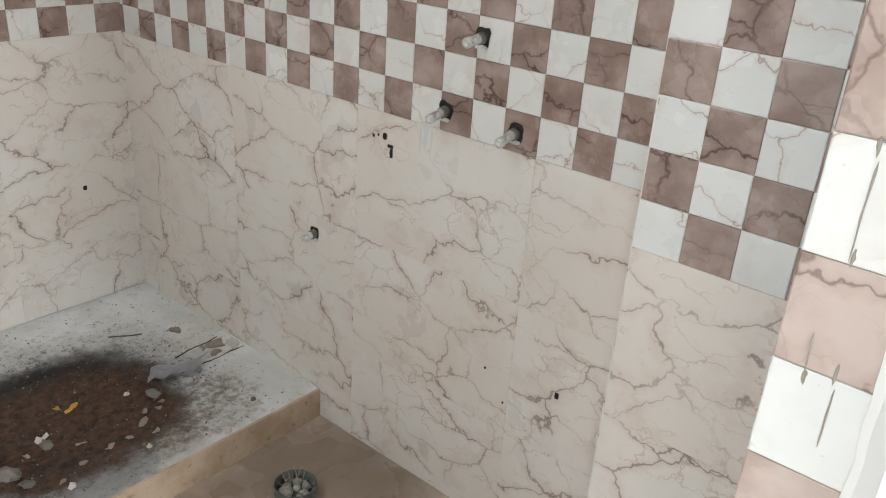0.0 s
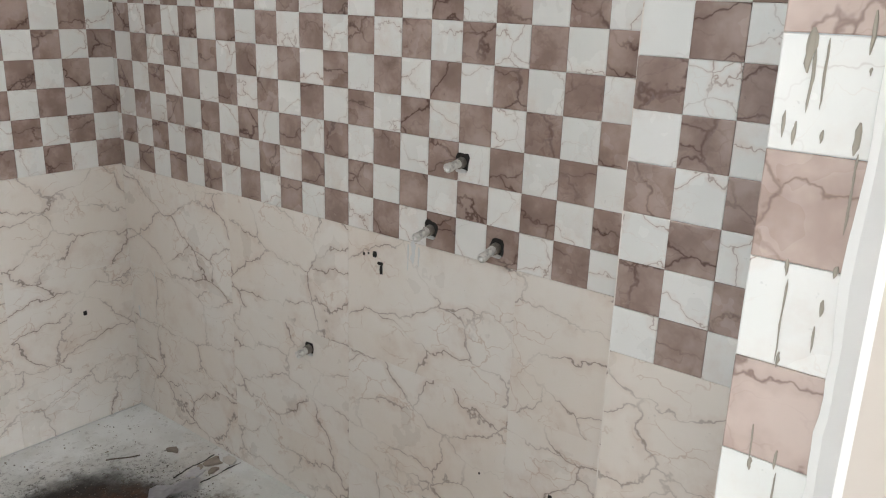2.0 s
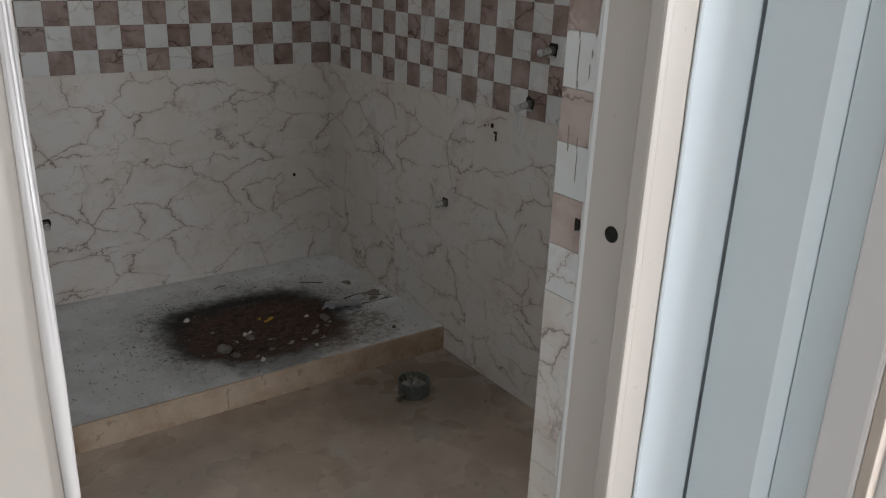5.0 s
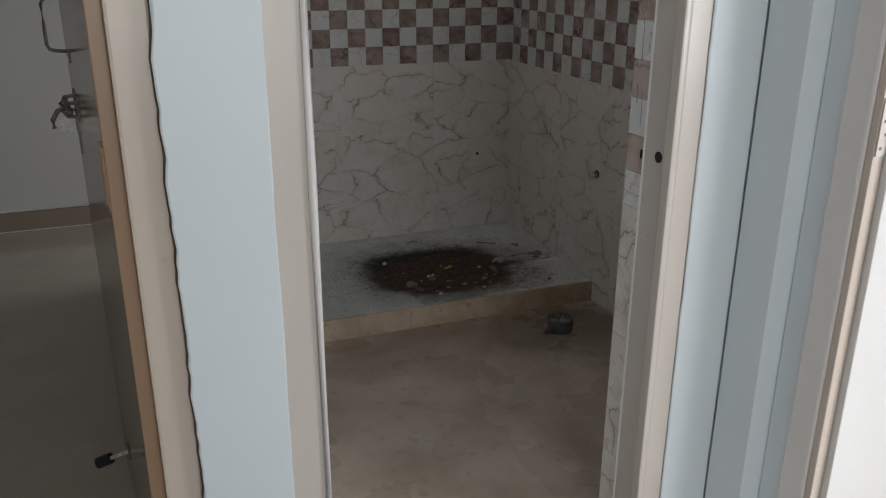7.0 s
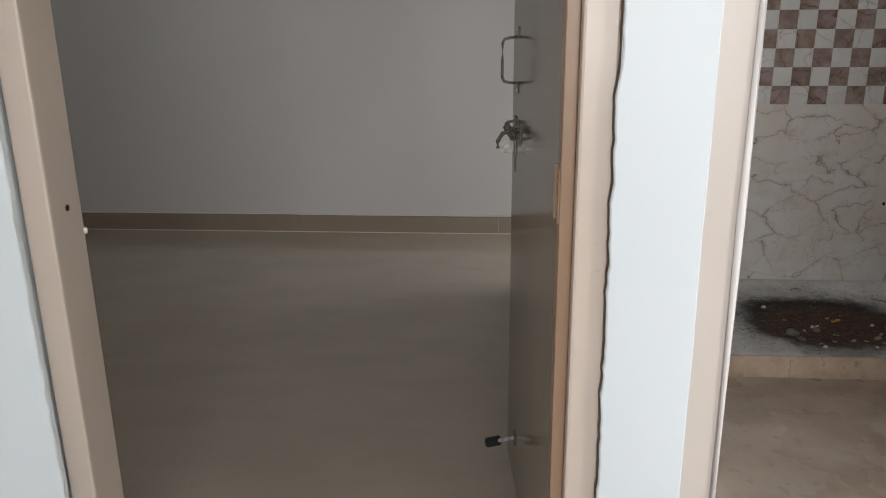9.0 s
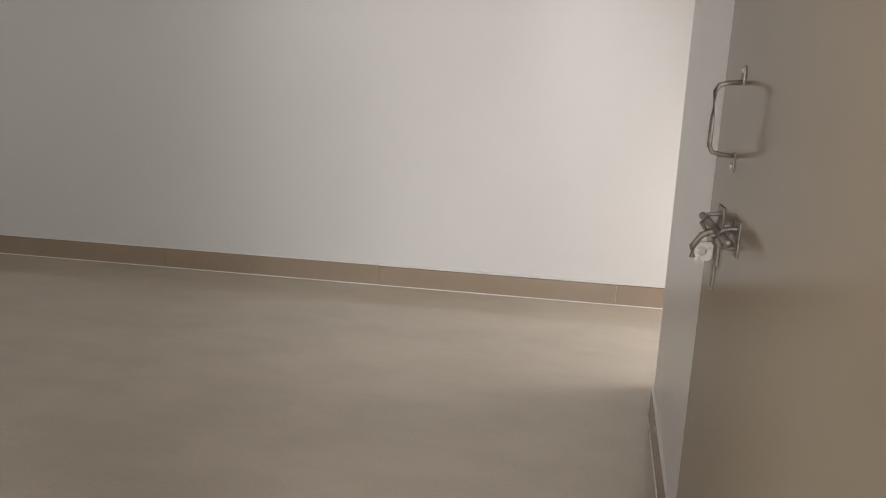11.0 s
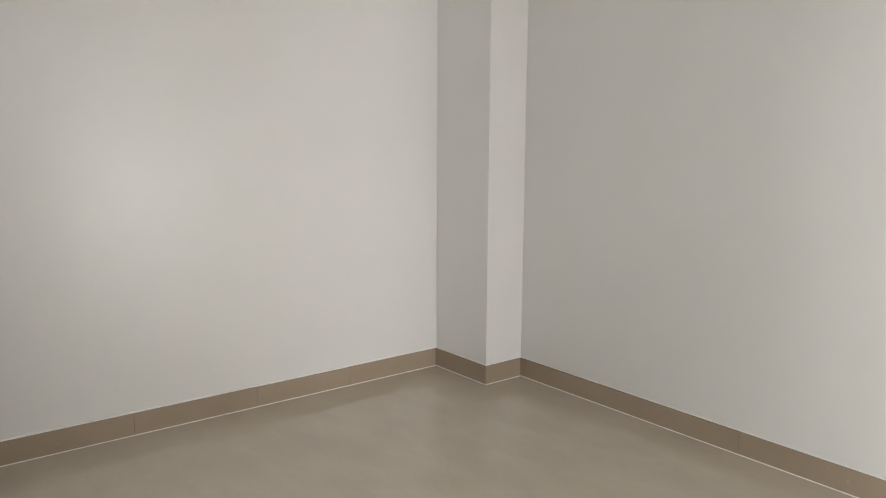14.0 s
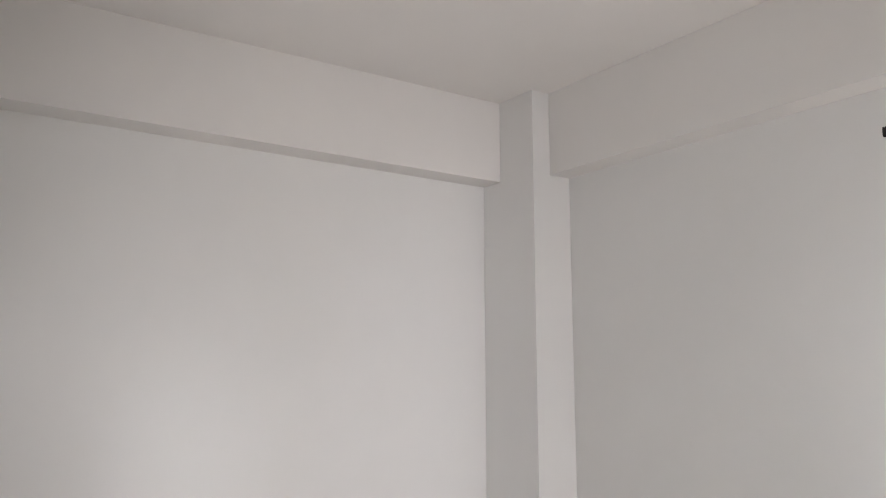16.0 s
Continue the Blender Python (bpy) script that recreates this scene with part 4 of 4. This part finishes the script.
for k in range(26):
    a, b = prng.uniform(0, 6.28), prng.uniform(0, 6.28)
    p = Vector((math.cos(a) * 0.03, math.sin(a) * 0.03, 0.040))
    q = p + Vector((math.cos(b) * 0.03, math.sin(b) * 0.03, prng.uniform(0.0, 0.022)))
    me = bpy.data.meshes.new("scratch")
    r = rod_bm([p, (p + q) / 2 + Vector((0, 0, 0.006)), q], 0.0009, 5)
    r.to_mesh(me)
    r.free()
    bm.from_mesh(me)
    bpy.data.meshes.remove(me)
straw = tagged(new("straw", mesh_of("straw", bm, STRAW)), "dry straw tangled among the pebbles", "straw", kind="stuff")
straw.matrix_world = Matrix.Translation(CUP)

# ------------------------------------------------------------------ litter on the ledge
LZ = 0.090


def litter(name, bm, mat, x, y, label, group, dz=0.0, turn=0.0, smooth=False):
    e = ((x - 1.11) / 0.30) ** 2 + ((y - 2.04) / 0.25) ** 2
    ob = tagged(new(name, mesh_of(name, bm, mat, smooth)), label, name.replace("_", " "), group)
    ob.matrix_world = pose(x, y, LZ + dz - 0.016 * math.exp(-e * e * 0.8), 0, 0, turn)
    return ob


def flake_bm(w, h, seed, lift=0.006, thick=0.0012):
    """A bent shard with a broken outline."""
    rng = random.Random(seed)
    bm = bmesh.new()
    n = 9
    pts = []
    for k in range(n):
        a = 2 * math.pi * k / n
        r = rng.uniform(0.55, 1.1)
        x, y = math.cos(a) * w / 2 * r, math.sin(a) * h / 2 * r
        pts.append((x, y, 0.004 + lift * (rng.uniform(0, 1))))
    c0 = bm.verts.new((0, 0, 0.003 + lift * 0.6))
    c1 = bm.verts.new((0, 0, 0.003 + lift * 0.6 - thick))
    up = [bm.verts.new(p) for p in pts]
    dn = [bm.verts.new((p[0], p[1], p[2] - thick)) for p in pts]
    for k in range(n):
        j = (k + 1) % n
        bm.faces.new((c0, up[k], up[j]))
        bm.faces.new((c1, dn[j], dn[k]))
        bm.faces.new((up[k], dn[k], dn[j], up[j]))
    return bm


litter("scrap", flake_bm(0.045, 0.030, 2, 0.010), PALE_BIT, 1.036, 1.985, "white crumpled scrap lying on the brown dirt", "scraps on the ledge", turn=30)
litter("peel", flake_bm(0.050, 0.016, 5, 0.012), YELLOW_BIT, 1.158, 2.058, "curled yellow peel lying on the brown dirt", "peels on the ledge", turn=15)
litter("peel", flake_bm(0.014, 0.034, 8, 0.012), YELLOW_BIT, 1.128, 2.082, "curled yellow peel lying on the brown dirt", "peels on the ledge", turn=20)

# crumpled printed paper
bm = bmesh.new()
nx2, ny2 = 7, 4
g2 = []
for j in range(ny2 + 1):
    row = []
    for i in range(nx2 + 1):
        u, v = i / nx2, j / ny2
        z = 0.012 + 0.020 * abs(noise.noise((u * 3.1, v * 2.2, 4.0))) + 0.010 * noise.noise((u * 8, v * 7, 9.0)) + 0.012 * (1 - v) * u
        row.append(bm.verts.new(((u - 0.5) * 0.15 + 0.02 * (v - 0.5), (v - 0.5) * 0.075 + 0.012 * noise.noise((u * 4, 1.0, 0)), z)))
    g2.append(row)
for j in range(ny2):
    for i in range(nx2):
        bm.faces.new((g2[j][i], g2[j][i + 1], g2[j + 1][i + 1], g2[j + 1][i]))
bmesh.ops.solidify(bm, geom=bm.faces[:], thickness=0.0008)
litter("paper", bm, PAPER, 1.452, 2.005, "crumpled grey paper wrapper lying on the ledge", "papers on the ledge", -0.001, -24)

RUST_STICK = stone("dry_stick", (0.16, 0.13, 0.10))
litter("twig", rod_bm([(-0.05, 0.004, 0.006), (-0.02, 0.0, 0.008), (0.02, -0.003, 0.007), (0.052, 0.002, 0.006)], 0.0022, 6), RUST_STICK, 1.45, 2.285, "thin dry twig lying on the ledge", "twigs on the ledge", turn=-30)
litter("twig", rod_bm([(-0.03, 0.0, 0.005), (0.0, 0.004, 0.007), (0.03, 0.0, 0.005)], 0.0018, 6), RUST_STICK, 1.10, 2.43, "thin dry twig lying on the ledge", "twigs on the ledge", turn=10)

# broken screed slabs by the side wall
for k, (x, y, w, h, t, tone) in enumerate(((1.555, 2.045, 0.075, 0.050, 5, PAPER), (1.628, 2.052, 0.070, 0.048, -20, DULL_BIT), (1.600, 2.012, 0.050, 0.026, 8, DULL_BIT), (1.580, 2.060, 0.040, 0.022, 50, DULL_BIT), (1.650, 2.070, 0.03, 0.02, 20, DULL_BIT), (1.668, 2.020, 0.050, 0.062, 10, PALE_BIT), (1.585, 2.215, 0.060, 0.035, -64, DULL_BIT), (1.530, 2.02, 0.030, 0.02, 30, PALE_BIT))):
    bm = flake_bm(w, h, 90 + k, 0.005, 0.006)
    litter("screed_shard", bm, tone, x, y, "thin broken shard of cement screed on the ledge", "screed shards on the ledge", 0.0, t)

# edges of the broken strip of screed: dark bars painted as the shade in its cracks
CRACK_DARK = stone("crack_shadow", (0.035, 0.032, 0.028))
for pts in (((1.495, 2.072), (1.55, 2.083), (1.61, 2.082), (1.672, 2.094)), ((1.535, 1.990), (1.59, 1.986), (1.64, 1.992), (1.698, 1.986))):
    ob = tagged(new("screed_crack", mesh_of("screed_crack", rod_bm([(x, y + 0.004 * noise.noise((x * 60, y * 9, 2.0)), 0.0918 + 0.001 * noise.noise((x * 90, 1.0, y))) for k in range(3) for x, y in [Vector(pts[k]).lerp(Vector(pts[k + 1]), f / 5) for f in range(5)]], 0.0021, 6), CRACK_DARK)), "dark bar for the shade in a crack along a broken strip of screed", "crack", "cracks in the ledge screed")

# rubble and shards, told apart singly where large
rr = random.Random(77)
spots = [(0.915, 1.894, 0.030, RUBBLE), (1.349, 1.962, 0.022, RUBBLE), (1.035, 1.955, 0.020, RUBBLE), (0.93, 1.83, 0.018, RUBBLE), (1.392, 1.665, 0.014, PALE_BIT), (1.50, 1.70, 0.010, PALE_BIT), (1.53, 1.735, 0.009, RUBBLE), (1.21, 1.755, 0.010, PALE_BIT), (1.0, 1.75, 0.012, PALE_BIT), (0.88, 2.20, 0.014, PALE_BIT), (1.30, 2.02, 0.009, PALE_BIT)]
for k, (x, y, r, mt) in enumerate(spots):
    litter("stone_chip", pebble_bm(r, r * 0.75, r * 0.55, 40 + k, 0.55, 2), mt, x, y, "broken chip of stone and cement on the ledge", "stone chips on the ledge", r * 0.35, rr.uniform(0, 360))
for k, (x, y, w, h) in enumerate(((1.257, 1.862, 0.060, 0.022), (1.324, 1.890, 0.026, 0.012), (1.29, 1.905, 0.030, 0.014), (1.20, 1.83, 0.028, 0.016), (1.144, 1.829, 0.034, 0.020), (1.061, 1.817, 0.030, 0.016), (0.992, 1.781, 0.024, 0.016), (0.979, 1.945, 0.022, 0.014), (1.10, 1.90, 0.03, 0.012), (1.345, 1.912, 0.022, 0.010), (1.26, 1.80, 0.03, 0.016), (0.93, 2.06, 0.024, 0.012))):
    litter("plaster_shard", flake_bm(w, h, 120 + k, 0.007, 0.002), DULL_BIT, x, y, "pale plaster shard lying in the dirt", "plaster shards on the ledge", 0.0, rr.uniform(-40, 40))


def grit_bm(seed, count, size, inside):
    """Many small chips in one mesh."""
    rng = random.Random(seed)
    verts, faces = [], []
    made = 0
    while made < count:
        x, y = rng.uniform(X0 + 0.02, X1 - 0.02), rng.uniform(Y0 + 0.02, Y1 - 0.02)
        e = ((x - 1.11) / 0.34) ** 2 + ((y - 2.04) / 0.27) ** 2
        if inside and rng.random() > math.exp(-abs(e - 0.9) * 1.2):
            continue
        made += 1
        r = size * rng.uniform(0.4, 1.0) ** 1.6
        ee = ((x - 1.11) / 0.30) ** 2 + ((y - 2.04) / 0.25) ** 2
        z = LZ - 0.016 * math.exp(-ee * ee * 0.8) + r * 0.4
        b = len(verts)
        for dx, dy, dz in ((1, 0, 0), (-0.4, 0.9, 0.1), (-0.6, -0.8, 0), (0.1, 0.1, 0.8), (0, 0, -0.7)):
            verts.append((x + dx * r * rng.uniform(0.6, 1.2), y + dy * r * rng.uniform(0.6, 1.2), z + dz * r))
        faces += [(b, b + 1, b + 3), (b + 1, b + 2, b + 3), (b + 2, b, b + 3), (b + 1, b, b + 4), (b + 2, b + 1, b + 4), (b, b + 2, b + 4)]
    bm = bmesh.new()
    vs = [bm.verts.new(v) for v in verts]
    for f in faces:
        bm.faces.new([vs[i] for i in f])
    return bm


SOOT_BIT = stone("soot_crumbs", (0.15, 0.13, 0.11))
tagged(new("grit", mesh_of("grit", grit_bm(1, 240, 0.004, False), SOOT_BIT)), "dark crumbs of soot scattered over the ledge", "grit", kind="stuff")
tagged(new("grit", mesh_of("grit", grit_bm(2, 1700, 0.0045, True), SOOT_BIT)), "sooty crumbs round the burnt patch", "grit", kind="stuff")
tagged(new("grit", mesh_of("grit", grit_bm(3, 420, 0.005, False), DULL_BIT)), "pale plaster crumbs scattered over the ledge", "grit", kind="stuff")
tagged(new("grit", mesh_of("grit", grit_bm(4, 90, 0.004, True), DULL_BIT)), "pale crumbs round the burnt patch", "grit", kind="stuff")
